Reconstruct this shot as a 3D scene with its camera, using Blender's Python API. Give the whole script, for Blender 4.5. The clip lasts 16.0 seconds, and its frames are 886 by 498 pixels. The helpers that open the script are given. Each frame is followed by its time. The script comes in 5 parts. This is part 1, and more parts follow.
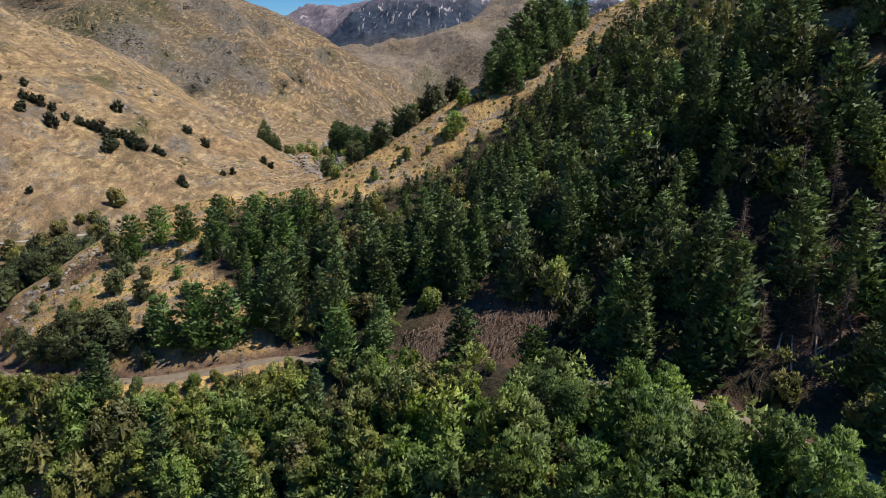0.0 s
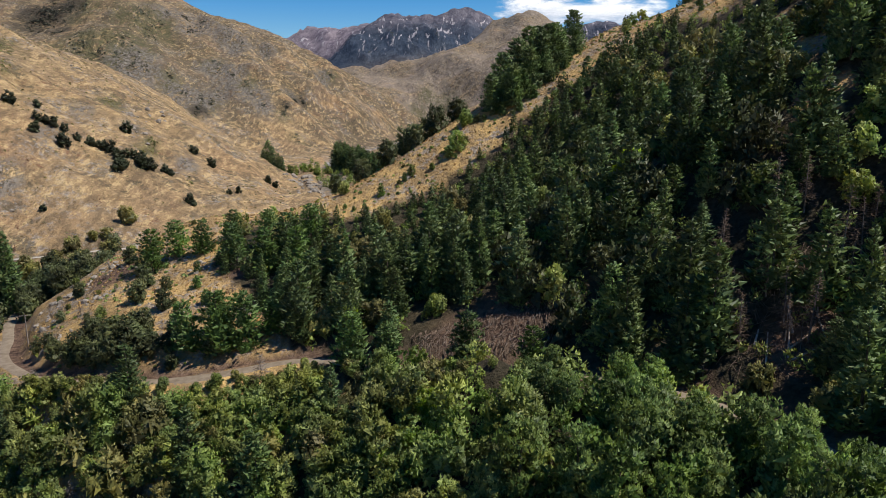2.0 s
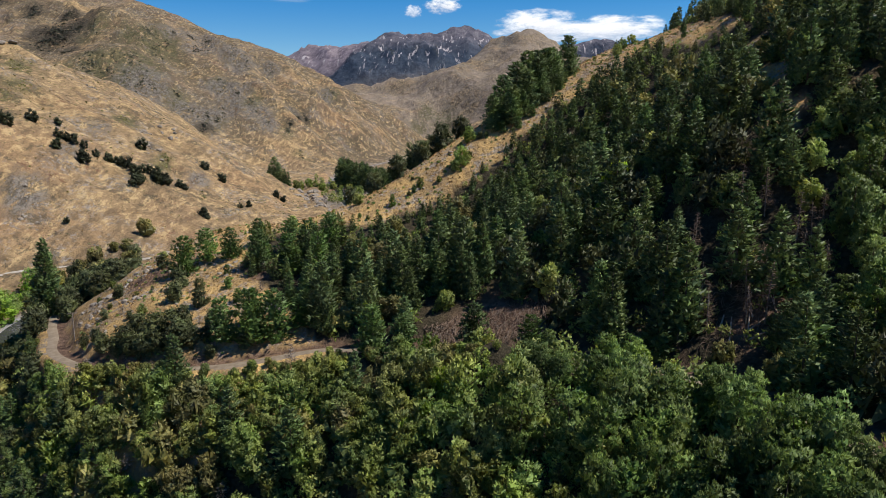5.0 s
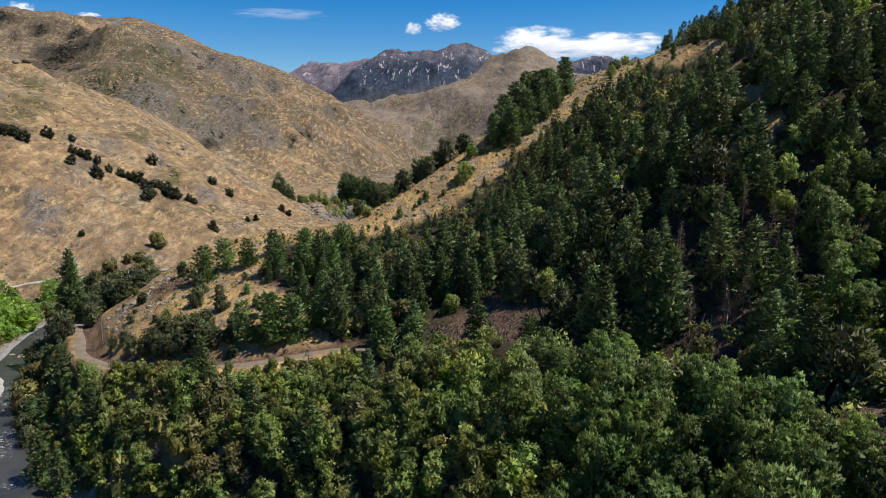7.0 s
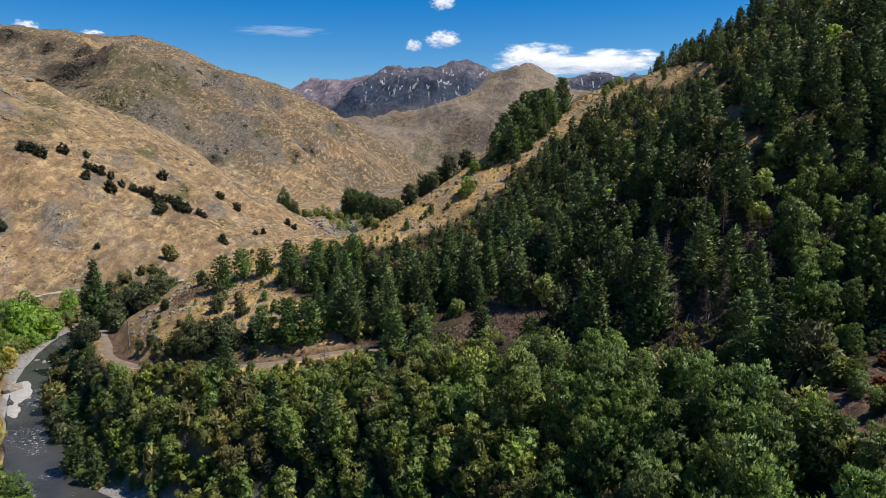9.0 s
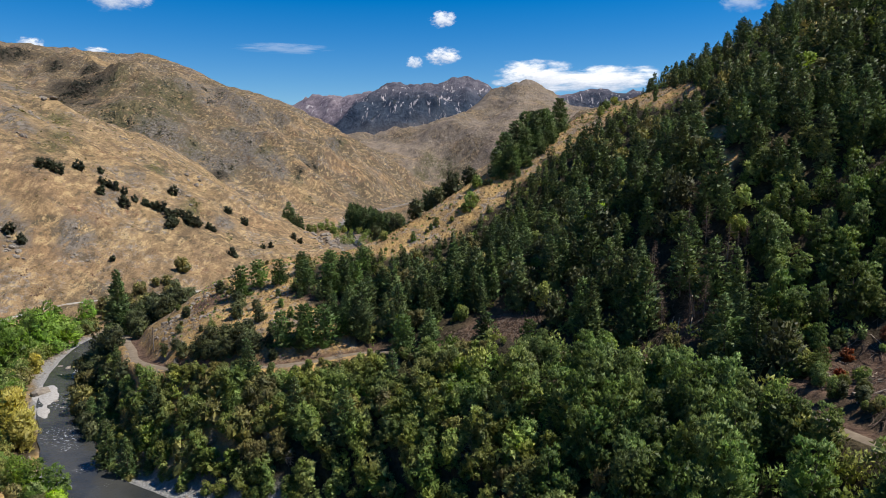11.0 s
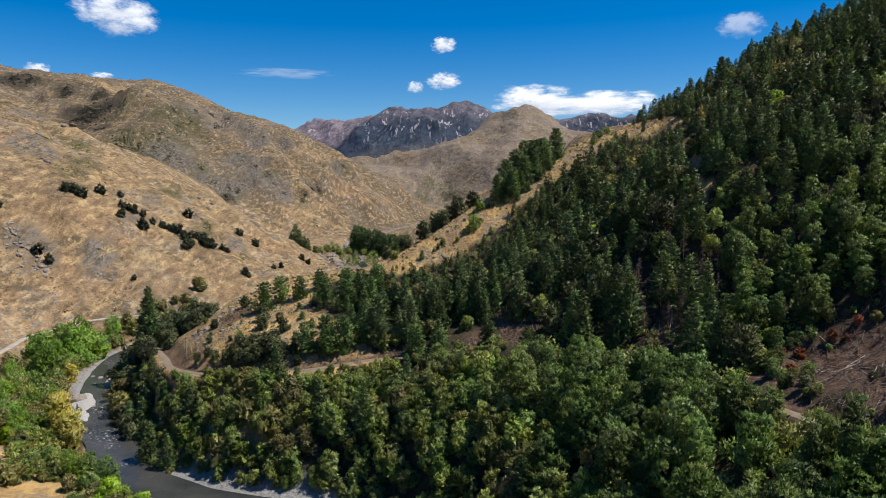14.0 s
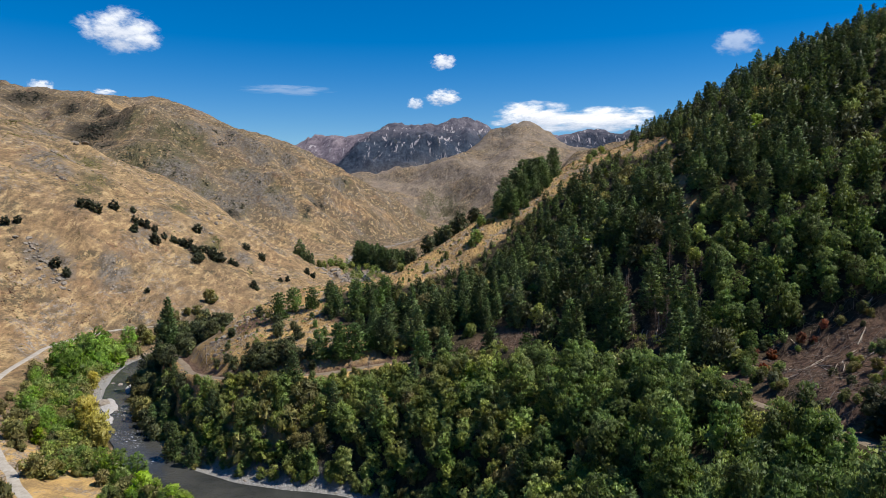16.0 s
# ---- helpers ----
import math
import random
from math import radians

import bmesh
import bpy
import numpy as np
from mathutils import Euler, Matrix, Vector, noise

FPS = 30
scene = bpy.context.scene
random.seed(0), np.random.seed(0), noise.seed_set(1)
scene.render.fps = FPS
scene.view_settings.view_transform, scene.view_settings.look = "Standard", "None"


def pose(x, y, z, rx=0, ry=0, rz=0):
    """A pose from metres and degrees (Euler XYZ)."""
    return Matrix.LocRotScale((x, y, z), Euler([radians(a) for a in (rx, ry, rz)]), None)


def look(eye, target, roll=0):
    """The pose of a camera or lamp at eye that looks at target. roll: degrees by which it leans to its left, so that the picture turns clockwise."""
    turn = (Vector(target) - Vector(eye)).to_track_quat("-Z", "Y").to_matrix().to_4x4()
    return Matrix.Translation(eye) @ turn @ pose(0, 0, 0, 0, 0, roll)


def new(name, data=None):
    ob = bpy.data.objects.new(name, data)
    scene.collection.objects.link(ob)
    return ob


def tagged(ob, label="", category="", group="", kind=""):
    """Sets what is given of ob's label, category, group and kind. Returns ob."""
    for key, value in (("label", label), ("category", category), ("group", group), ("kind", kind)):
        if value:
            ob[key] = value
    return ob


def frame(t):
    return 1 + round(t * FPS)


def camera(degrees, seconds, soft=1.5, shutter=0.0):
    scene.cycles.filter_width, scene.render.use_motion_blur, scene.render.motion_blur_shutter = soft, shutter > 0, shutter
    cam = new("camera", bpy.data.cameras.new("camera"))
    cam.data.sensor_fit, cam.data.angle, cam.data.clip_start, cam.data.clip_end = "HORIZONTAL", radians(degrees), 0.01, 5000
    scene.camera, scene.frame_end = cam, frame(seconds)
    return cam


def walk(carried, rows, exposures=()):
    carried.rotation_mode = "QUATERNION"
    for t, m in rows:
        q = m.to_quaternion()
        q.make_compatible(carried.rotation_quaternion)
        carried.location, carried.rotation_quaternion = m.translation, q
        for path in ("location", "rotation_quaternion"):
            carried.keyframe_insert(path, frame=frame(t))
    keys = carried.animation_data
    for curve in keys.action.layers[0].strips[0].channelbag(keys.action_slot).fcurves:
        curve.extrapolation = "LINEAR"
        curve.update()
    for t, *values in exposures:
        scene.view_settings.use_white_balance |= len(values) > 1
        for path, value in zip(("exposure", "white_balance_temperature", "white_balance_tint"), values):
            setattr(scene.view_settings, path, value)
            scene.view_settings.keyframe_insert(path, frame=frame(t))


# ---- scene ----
cam = camera(65.3, 16.0, 0.75)
METRES, EYE, TILT, LEAN, TURN = 110.0, 76.0, -13.2, 0.0, 0.0
ROWS = [
    (0.0, 0.0, 0.0, 0.0, 0.0, 0.0, -0.0),
    (0.5, -0.002, -0.018, -0.0045, -0.02, 0.0, 0.05),
    (1.0, -0.0042, -0.0391, -0.0092, -0.02, 0.24, 0.1),
    (1.5, -0.0068, -0.0625, -0.0144, -0.03, 1.28, 0.12),
    (2.0, -0.0099, -0.0872, -0.0203, -0.04, 1.66, 0.11),
    (2.5, -0.0132, -0.1128, -0.0258, -0.06, 1.68, 0.14),
    (3.0, -0.016, -0.139, -0.0313, -0.06, 1.85, 0.14),
    (3.5, -0.0192, -0.1659, -0.0371, -0.06, 2.1, 0.17),
    (4.0, -0.0224, -0.1933, -0.0429, -0.07, 2.38, 0.17),
    (6.5, -0.0388, -0.3348, -0.073, -0.08, 3.95, 0.24),
    (7.0, -0.0423, -0.364, -0.0792, -0.09, 4.26, 0.24),
    (7.5, -0.0458, -0.3937, -0.0855, -0.09, 4.57, 0.26),
    (8.0, -0.0495, -0.4238, -0.0919, -0.09, 4.88, 0.26),
    (8.5, -0.0531, -0.4546, -0.0985, -0.09, 5.19, 0.27),
    (9.0, -0.0568, -0.4862, -0.1053, -0.08, 5.51, 0.29),
    (11.5, -0.0747, -0.6503, -0.1388, -0.05, 7.09, 0.3),
    (12.0, -0.0784, -0.6843, -0.1453, -0.05, 7.41, 0.31),
    (12.5, -0.0822, -0.7178, -0.152, -0.05, 7.71, 0.31),
    (13.0, -0.0862, -0.7525, -0.1593, -0.05, 8.02, 0.3),
    (13.5, -0.0901, -0.7874, -0.1666, -0.05, 8.33, 0.29),
    (14.0, -0.0939, -0.8225, -0.1744, -0.06, 8.65, 0.29),
    (14.5, -0.0977, -0.8589, -0.1823, -0.07, 8.97, 0.3),
    (15.0, -0.1018, -0.8962, -0.1902, -0.09, 9.28, 0.3),
    (15.5, -0.1058, -0.934, -0.1984, -0.1, 9.6, 0.31),
    (16.0, -0.1098, -0.9722, -0.2064, -0.09, 9.91, 0.32),
]
walk(cam, [(t, pose(0, 0, EYE, TILT, LEAN, TURN) @ pose(METRES * x, METRES * y, METRES * z, 90 + pitch, roll, yaw)) for t, x, y, z, yaw, pitch, roll in ROWS])
# ---- world and sun ----
SUN_AZ, SUN_EL = 97.0, 58.0      # degrees clockwise from +y, and up
world = bpy.data.worlds.new("sky")
scene.world = world
world.use_nodes = True
wn, wl = world.node_tree.nodes, world.node_tree.links
sky = wn.new("ShaderNodeTexSky")
sky.sky_type, sky.sun_disc = "NISHITA", False
sky.sun_elevation, sky.sun_rotation = radians(SUN_EL), radians(SUN_AZ)
sky.altitude, sky.air_density, sky.dust_density, sky.ozone_density = 900.0, 1.0, 0.2, 2.0
deep = wn.new("ShaderNodeHueSaturation")
deep.inputs["Hue"].default_value, deep.inputs["Saturation"].default_value, deep.inputs["Value"].default_value = 0.508, 1.62, 0.98
wl.new(sky.outputs[0], deep.inputs["Color"])
wl.new(deep.outputs[0], wn["Background"].inputs[0])
wn["Background"].inputs[1].default_value = 0.088
sun = new("sun", bpy.data.lights.new("sun", "SUN"))
sun.data.energy, sun.data.angle, sun.data.color = 4.4, radians(0.55), (1.0, 0.95, 0.87)
SUN_DIR = Vector((math.sin(radians(SUN_AZ)) * math.cos(radians(SUN_EL)), math.cos(radians(SUN_AZ)) * math.cos(radians(SUN_EL)), math.sin(radians(SUN_EL))))
sun.matrix_world = look(SUN_DIR * 400, (0, 0, 0))
scene.view_settings.exposure = 0.4


# ---- materials ----
class Nodes:
    """A short hand for node materials."""

    def __init__(self, name, rough=0.9, spec=0.2):
        self.mat = bpy.data.materials.new(name)
        self.mat.use_nodes = True
        self.tree = self.mat.node_tree
        self.bsdf = self.tree.nodes["Principled BSDF"]
        self.bsdf.inputs["Roughness"].default_value = rough
        self.bsdf.inputs["Specular IOR Level"].default_value = spec

    def put(self, socket, value):
        if isinstance(value, bpy.types.NodeSocket):
            self.tree.links.new(value, socket)
        elif isinstance(value, tuple) and len(value) == 3 and socket.type == "RGBA":
            socket.default_value = (*value, 1)
        else:
            socket.default_value = value

    def noise(self, scale, detail=4.0, rough=0.6, vector=None, out="Fac", distort=0.0):
        n = self.tree.nodes.new("ShaderNodeTexNoise")
        n.inputs["Scale"].default_value, n.inputs["Detail"].default_value, n.inputs["Roughness"].default_value = scale, detail, rough
        n.inputs["Distortion"].default_value = distort
        self.put(n.inputs["Vector"], vector if vector is not None else self.pos())
        return n.outputs[out]

    def pos(self):
        return self.tree.nodes.new("ShaderNodeNewGeometry").outputs["Position"]

    def scaled(self, vector, x, y, z):
        n = self.tree.nodes.new("ShaderNodeMapping")
        self.put(n.inputs["Vector"], vector)
        n.inputs["Scale"].default_value = (x, y, z)
        return n.outputs[0]

    def ramp(self, fac, a, b, va=0.0, vb=1.0):
        n = self.tree.nodes.new("ShaderNodeMapRange")
        n.interpolation_type = "SMOOTHSTEP"
        for k, v in zip(("Value", "From Min", "From Max", "To Min", "To Max"), (fac, a, b, va, vb)):
            self.put(n.inputs[k], v)
        return n.outputs[0]

    def mix(self, fac, a, b, how="MIX"):
        n = self.tree.nodes.new("ShaderNodeMix")
        n.data_type, n.blend_type = "RGBA", how
        for k, v in ((0, fac), (6, a), (7, b)):
            self.put(n.inputs[k], v)
        return n.outputs[2]

    def math(self, op, a, b=0.0):
        n = self.tree.nodes.new("ShaderNodeMath")
        n.operation = op
        self.put(n.inputs[0], a)
        self.put(n.inputs[1], b)
        return n.outputs[0]

    def attr(self, name, out="Color"):
        n = self.tree.nodes.new("ShaderNodeAttribute")
        n.attribute_name = name
        return n.outputs[out]

    def split(self, colour):
        n = self.tree.nodes.new("ShaderNodeSeparateColor")
        self.put(n.inputs[0], colour)
        return n.outputs

    def random(self):
        return self.tree.nodes.new("ShaderNodeObjectInfo").outputs["Random"]

    def island(self):
        return self.tree.nodes.new("ShaderNodeNewGeometry").outputs["Random Per Island"]

    def math_vec(self, vector, shift):
        n = self.tree.nodes.new("ShaderNodeVectorMath")
        n.operation = "ADD"
        self.put(n.inputs[0], vector)
        scale = self.math("MULTIPLY", shift, 37.0)
        self.put(n.inputs[1], scale)
        return n.outputs[0]

    def hsv(self, colour, hue=0.5, sat=1.0, val=1.0):
        n = self.tree.nodes.new("ShaderNodeHueSaturation")
        for k, v in zip(("Hue", "Saturation", "Value", "Color"), (hue, sat, val, colour)):
            self.put(n.inputs[k], v)
        return n.outputs[0]

    def bump(self, height, strength=0.5, distance=0.1):
        n = self.tree.nodes.new("ShaderNodeBump")
        n.inputs["Strength"].default_value, n.inputs["Distance"].default_value = strength, distance
        self.put(n.inputs["Height"], height)
        self.put(self.bsdf.inputs["Normal"], n.outputs[0])

    def done(self, colour):
        self.put(self.bsdf.inputs["Base Color"], colour)
        return self.mat


def foliage(name, dark, light, see=0.25, spread=0.03):
    """Leaves: two greens by leaf, a drift from tree to tree and from stand to stand, some light let through."""
    n = Nodes(name, 0.5, 0.2)
    c = n.mix(n.ramp(n.island(), 0.0, 1.0, 0.05, 1.0), dark, light)
    drift = n.noise(0.09, 2.0)
    c = n.hsv(c, n.ramp(drift, 0.3, 0.7, 0.5 - 0.7 * spread, 0.5 + 0.5 * spread), 1.0, n.ramp(n.random(), 0, 1, 0.68, 1.32))
    c = n.hsv(c, 0.5, n.ramp(n.noise(0.12, 2.0), 0.3, 0.7, 0.93, 1.12), n.ramp(n.noise(0.19, 2.0), 0.34, 0.66, 0.74, 1.34))
    n.done(c)
    thin = n.tree.nodes.new("ShaderNodeBsdfTranslucent")
    n.put(thin.inputs["Color"], n.hsv(c, 0.49, 1.1, 1.2))
    both = n.tree.nodes.new("ShaderNodeMixShader")
    both.inputs[0].default_value = see
    n.tree.links.new(n.bsdf.outputs[0], both.inputs[1])
    n.tree.links.new(thin.outputs[0], both.inputs[2])
    n.tree.links.new(both.outputs[0], n.tree.nodes["Material Output"].inputs[0])
    return n.mat


def bark(name, a, b):
    n = Nodes(name, 0.95, 0.1)
    p = n.scaled(n.pos(), 1.0, 1.0, 0.25)
    g = n.noise(6.0, 4.0, vector=p)
    n.bump(g, 0.6, 0.05)
    return n.done(n.mix(n.ramp(g, 0.3, 0.7), a, b))


M_FIR = foliage("fir_needles", (0.042, 0.070, 0.026), (0.140, 0.192, 0.070), 0.25, 0.03)
M_PINE = foliage("pine_needles", (0.042, 0.078, 0.022), (0.104, 0.160, 0.045), 0.2, 0.02)
M_BROAD = foliage("broad_leaves", (0.052, 0.092, 0.026), (0.154, 0.214, 0.060), 0.33, 0.03)
M_SCRUB = foliage("scrub_leaves", (0.090, 0.126, 0.033), (0.236, 0.284, 0.084), 0.3, 0.05)
M_OLIVE = foliage("olive_scrub_leaves", (0.098, 0.100, 0.034), (0.235, 0.215, 0.076), 0.22, 0.03)
M_DARKBUSH = foliage("dark_bush_leaves", (0.022, 0.028, 0.014), (0.05, 0.058, 0.028), 0.1, 0.01)
M_YELLOW = foliage("yellow_willow_leaves", (0.27, 0.245, 0.05), (0.50, 0.45, 0.11), 0.35, 0.015)
M_LIME = foliage("lime_leaves", (0.12, 0.20, 0.022), (0.26, 0.36, 0.045), 0.35, 0.015)
M_WILLOW = foliage("willow_leaves", (0.085, 0.150, 0.028), (0.20, 0.31, 0.06), 0.35, 0.02)
M_GROVE = foliage("grove_leaves", (0.044, 0.056, 0.026), (0.112, 0.126, 0.054), 0.2, 0.03)
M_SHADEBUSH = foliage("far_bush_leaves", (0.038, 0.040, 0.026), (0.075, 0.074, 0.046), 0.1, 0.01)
M_RUST = foliage("rusty_bracken", (0.085, 0.048, 0.030), (0.17, 0.10, 0.06), 0.15, 0.01)
M_RED = foliage("rusty_leaves", (0.12, 0.035, 0.02), (0.26, 0.085, 0.035), 0.2, 0.01)
M_TUSSOCK = foliage("dry_tussock_blades", (0.32, 0.20, 0.08), (0.54, 0.36, 0.155), 0.2, 0.01)
M_BARK = bark("bark", (0.06, 0.045, 0.035), (0.16, 0.13, 0.10))
M_DEAD = bark("dead_wood", (0.13, 0.10, 0.085), (0.30, 0.26, 0.22))
M_BROWN = bark("dead_needles", (0.080, 0.056, 0.041), (0.215, 0.155, 0.115))
M_LOG = bark("pale_log", (0.26, 0.20, 0.15), (0.52, 0.45, 0.37))

# the ground: dry grass with rock and low scrub; forest floor, gravel and haze-tinted mountain rock by the cover
# attribute
n = Nodes("dry_hill_ground", 0.97, 0.1)
cover = n.split(n.attr("cover"))
big, mid, small = n.noise(0.012, 5.0), n.noise(0.07, 5.0, 0.65), n.noise(0.9, 4.0, 0.7)
fine = n.noise(4.0, 3.0, 0.7)
grass = n.mix(n.ramp(mid, 0.3, 0.7), (0.185, 0.125, 0.064), (0.305, 0.217, 0.115))
grass = n.mix(n.ramp(big, 0.42, 0.68), grass, (0.225, 0.142, 0.078))
grass = n.mix(n.ramp(small, 0.45, 0.75, 0, 0.55), grass, (0.155, 0.108, 0.062))
grass = n.mix(n.ramp(fine, 0.3, 0.8, 0, 0.4), grass, (0.31, 0.225, 0.125))
wild = n.attr("wild", "Fac")
lift = n.math("MULTIPLY", wild, 0.085)
scrubby = n.math("MULTIPLY", n.ramp(n.math("ADD", lift, n.noise(0.016, 7.0, 0.72, distort=0.8)), 0.515, 0.57), n.ramp(n.math("ADD", lift, n.noise(0.11, 6.0, 0.82)), 0.50, 0.57))
grass = n.mix(n.math("MULTIPLY", n.ramp(n.noise(0.009, 7.0, 0.75, distort=0.5), 0.42, 0.56), n.math("MULTIPLY", wild, 0.85)), grass, (0.135, 0.102, 0.074))
grass = n.mix(n.math("MULTIPLY", scrubby, 0.85), grass, n.mix(n.ramp(mid, 0.4, 0.6), (0.046, 0.042, 0.029), (0.082, 0.070, 0.046)))
rocky = n.math("MULTIPLY", n.ramp(n.noise(0.026, 6.0, 0.7), 0.49, 0.60), n.ramp(n.noise(0.33, 6.0, 0.8), 0.47, 0.57))
grass = n.mix(n.math("MULTIPLY", rocky, 0.85), grass, n.mix(n.ramp(small, 0.35, 0.65), (0.10, 0.092, 0.084), (0.28, 0.26, 0.235)))
downhill = n.scaled(n.pos(), 1.0, 0.38, 0.6)
blotch = n.noise(0.2, 6.0, 0.8, vector=downhill)
grass = n.mix(n.ramp(blotch, 0.50, 0.58, 0, 0.75), grass, (0.115, 0.084, 0.052))
grass = n.mix(n.ramp(blotch, 0.48, 0.38, 0, 0.75), grass, (0.42, 0.31, 0.165))
speck = n.ramp(n.noise(0.35, 4.0, 0.85, vector=downhill), 0.575, 0.63)
grass = n.mix(n.math("MULTIPLY", speck, 0.6), grass, (0.07, 0.062, 0.035))
rust = n.math("MULTIPLY", n.ramp(n.noise(0.02, 3.0, 0.6), 0.57, 0.65), n.ramp(n.noise(0.3, 4.0, 0.8), 0.5, 0.6))
grass = n.mix(n.math("MULTIPLY", rust, 0.7), grass, (0.115, 0.058, 0.038))
gold = n.mix(n.ramp(blotch, 0.42, 0.58), (0.46, 0.31, 0.13), (0.27, 0.185, 0.09))
stony = n.math("MULTIPLY", n.ramp(n.noise(0.06, 4.0, 0.7), 0.47, 0.55), n.ramp(n.noise(0.4, 6.0, 0.85), 0.46, 0.53))
gold = n.mix(n.math("MULTIPLY", stony, 0.85), gold, n.mix(n.ramp(n.noise(1.2, 4.0, 0.7), 0.4, 0.6), (0.13, 0.112, 0.095), (0.29, 0.26, 0.225)))
grass = n.mix(n.math("MULTIPLY", n.attr("gold", "Fac"), n.ramp(small, 0.75, 0.4, 0.6, 0.97)), grass, gold)
grass = n.mix(n.math("MULTIPLY", n.attr("heath", "Fac"), n.ramp(n.noise(0.01, 6.0, 0.7), 0.38, 0.62, 0.15, 0.75)), grass, n.mix(n.ramp(mid, 0.35, 0.65), (0.145, 0.120, 0.100), (0.23, 0.188, 0.146)))
patch = n.split(n.attr("patch"))
ragged = n.noise(0.13, 6.0, 0.75, vector=downhill)
grass = n.mix(n.math("MULTIPLY", n.math("MULTIPLY", patch[1], n.ramp(ragged, 0.42, 0.52)), 0.8), grass, n.mix(n.ramp(n.noise(0.3, 4.0, 0.7), 0.4, 0.6), (0.044, 0.046, 0.022), (0.098, 0.090, 0.046)))
grass = n.mix(n.math("MULTIPLY", n.math("MULTIPLY", patch[2], n.ramp(n.noise(0.17, 7.0, 0.8, vector=downhill), 0.43, 0.50)), 0.9), grass, n.mix(n.ramp(n.noise(0.4, 5.0, 0.8, vector=downhill), 0.38, 0.62), (0.045, 0.040, 0.033), (0.185, 0.165, 0.14)))
grass = n.mix(n.math("MULTIPLY", n.math("MULTIPLY", patch[0], n.ramp(ragged, 0.36, 0.44)), 0.95), grass, n.mix(n.ramp(n.noise(0.25, 4.0, 0.7), 0.4, 0.6), (0.026, 0.022, 0.017), (0.066, 0.055, 0.038)))
# forest floor, darkened beyond its own tone to deepen shade under the trees
shaded_floor = n.mix(n.ramp(small, 0.3, 0.7), (0.022, 0.020, 0.012), (0.066, 0.054, 0.034))
col = n.mix(cover[0], n.hsv(grass, 0.498, 1.05, 1.23), shaded_floor)
gravel = n.mix(n.ramp(n.noise(1.6, 5.0, 0.8), 0.3, 0.7), (0.17, 0.165, 0.155), (0.38, 0.365, 0.34))
soil = n.mix(n.ramp(n.noise(0.6, 5.0, 0.75), 0.3, 0.7), (0.060, 0.036, 0.026), (0.195, 0.125, 0.085))
col = n.mix(n.attr("cover", "Alpha"), col, soil)
col = n.mix(cover[1], col, gravel)
height = n.tree.nodes.new("ShaderNodeSeparateXYZ")
n.put(height.inputs[0], n.pos())
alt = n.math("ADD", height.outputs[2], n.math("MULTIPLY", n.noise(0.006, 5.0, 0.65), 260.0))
# mountain rock and forest; the blue tint paints distance haze into the colour
hazy_crag = n.mix(n.ramp(n.noise(0.02, 6.0, 0.7), 0.4, 0.6), (0.024, 0.036, 0.058), (0.046, 0.060, 0.082))
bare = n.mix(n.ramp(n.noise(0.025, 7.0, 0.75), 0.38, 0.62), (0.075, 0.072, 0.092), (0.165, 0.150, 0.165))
hazy_crag = n.mix(n.ramp(alt, 540.0, 720.0), hazy_crag, bare)
# farther peaks turn paler and pinker, more haze put into the rock colour
hazy_crag = n.mix(n.math("MAXIMUM", n.ramp(height.outputs[1], 4150.0, 4350.0), n.math("MULTIPLY", n.ramp(n.math("ADD", height.outputs[0], n.math("MULTIPLY", n.noise(0.008, 4.0), 160.0)), -330.0, -470.0), n.ramp(height.outputs[1], 3750.0, 3950.0))), hazy_crag, n.mix(n.ramp(n.noise(0.02, 7.0, 0.75), 0.38, 0.62), (0.13, 0.105, 0.125), (0.25, 0.205, 0.215)))
scree = n.noise(1.0, 5.0, 0.7, vector=n.scaled(n.pos(), 0.040, 0.010, 0.005), distort=0.7)
hazy_crag = n.mix(n.math("MULTIPLY", n.ramp(scree, 0.58, 0.625), n.ramp(alt, 400.0, 560.0)), hazy_crag, (0.40, 0.36, 0.35))
col = n.mix(cover[2], col, hazy_crag)
tuft = n.noise(0.28, 6.0, 0.75)
rugged = n.math("MULTIPLY", n.noise(0.011, 10.0, 0.68, vector=n.scaled(n.pos(), 1.6, 0.6, 0.6)), n.math("MULTIPLY", cover[2], 9.0))
gullied = n.math("MULTIPLY", n.noise(0.028, 8.0, 0.66, vector=n.scaled(n.pos(), 1.4, 0.8, 1.0), distort=0.4), n.math("MULTIPLY", wild, 9.0))
tuft = n.math("ADD", n.math("ADD", tuft, rugged), gullied)
n.bump(n.math("ADD", n.math("MULTIPLY", tuft, 2.2), n.math("ADD", n.math("MULTIPLY", small, 0.5), n.math("MULTIPLY", fine, 0.2))), 0.8, 0.9)
M_GROUND = n.done(col)

n = Nodes("gravel_road", 0.95, 0.15)
g = n.noise(0.5, 5.0, 0.7)
c = n.mix(n.ramp(g, 0.3, 0.7), (0.16, 0.122, 0.084), (0.25, 0.20, 0.142))
c = n.mix(n.ramp(n.noise(5.0, 4.0, 0.8), 0.45, 0.8, 0, 0.5), c, (0.20, 0.17, 0.13))
n.bump(n.noise(8.0, 4.0, 0.8), 0.4, 0.05)
M_ROAD = n.done(c)

n = Nodes("pale_gravel_road", 0.95, 0.15)
c = n.mix(n.ramp(n.noise(0.5, 5.0, 0.7), 0.3, 0.7), (0.30, 0.265, 0.215), (0.43, 0.39, 0.33))
c = n.mix(n.ramp(n.noise(5.0, 4.0, 0.8), 0.45, 0.8, 0, 0.5), c, (0.34, 0.30, 0.25))
n.bump(n.noise(8.0, 4.0, 0.8), 0.4, 0.05)
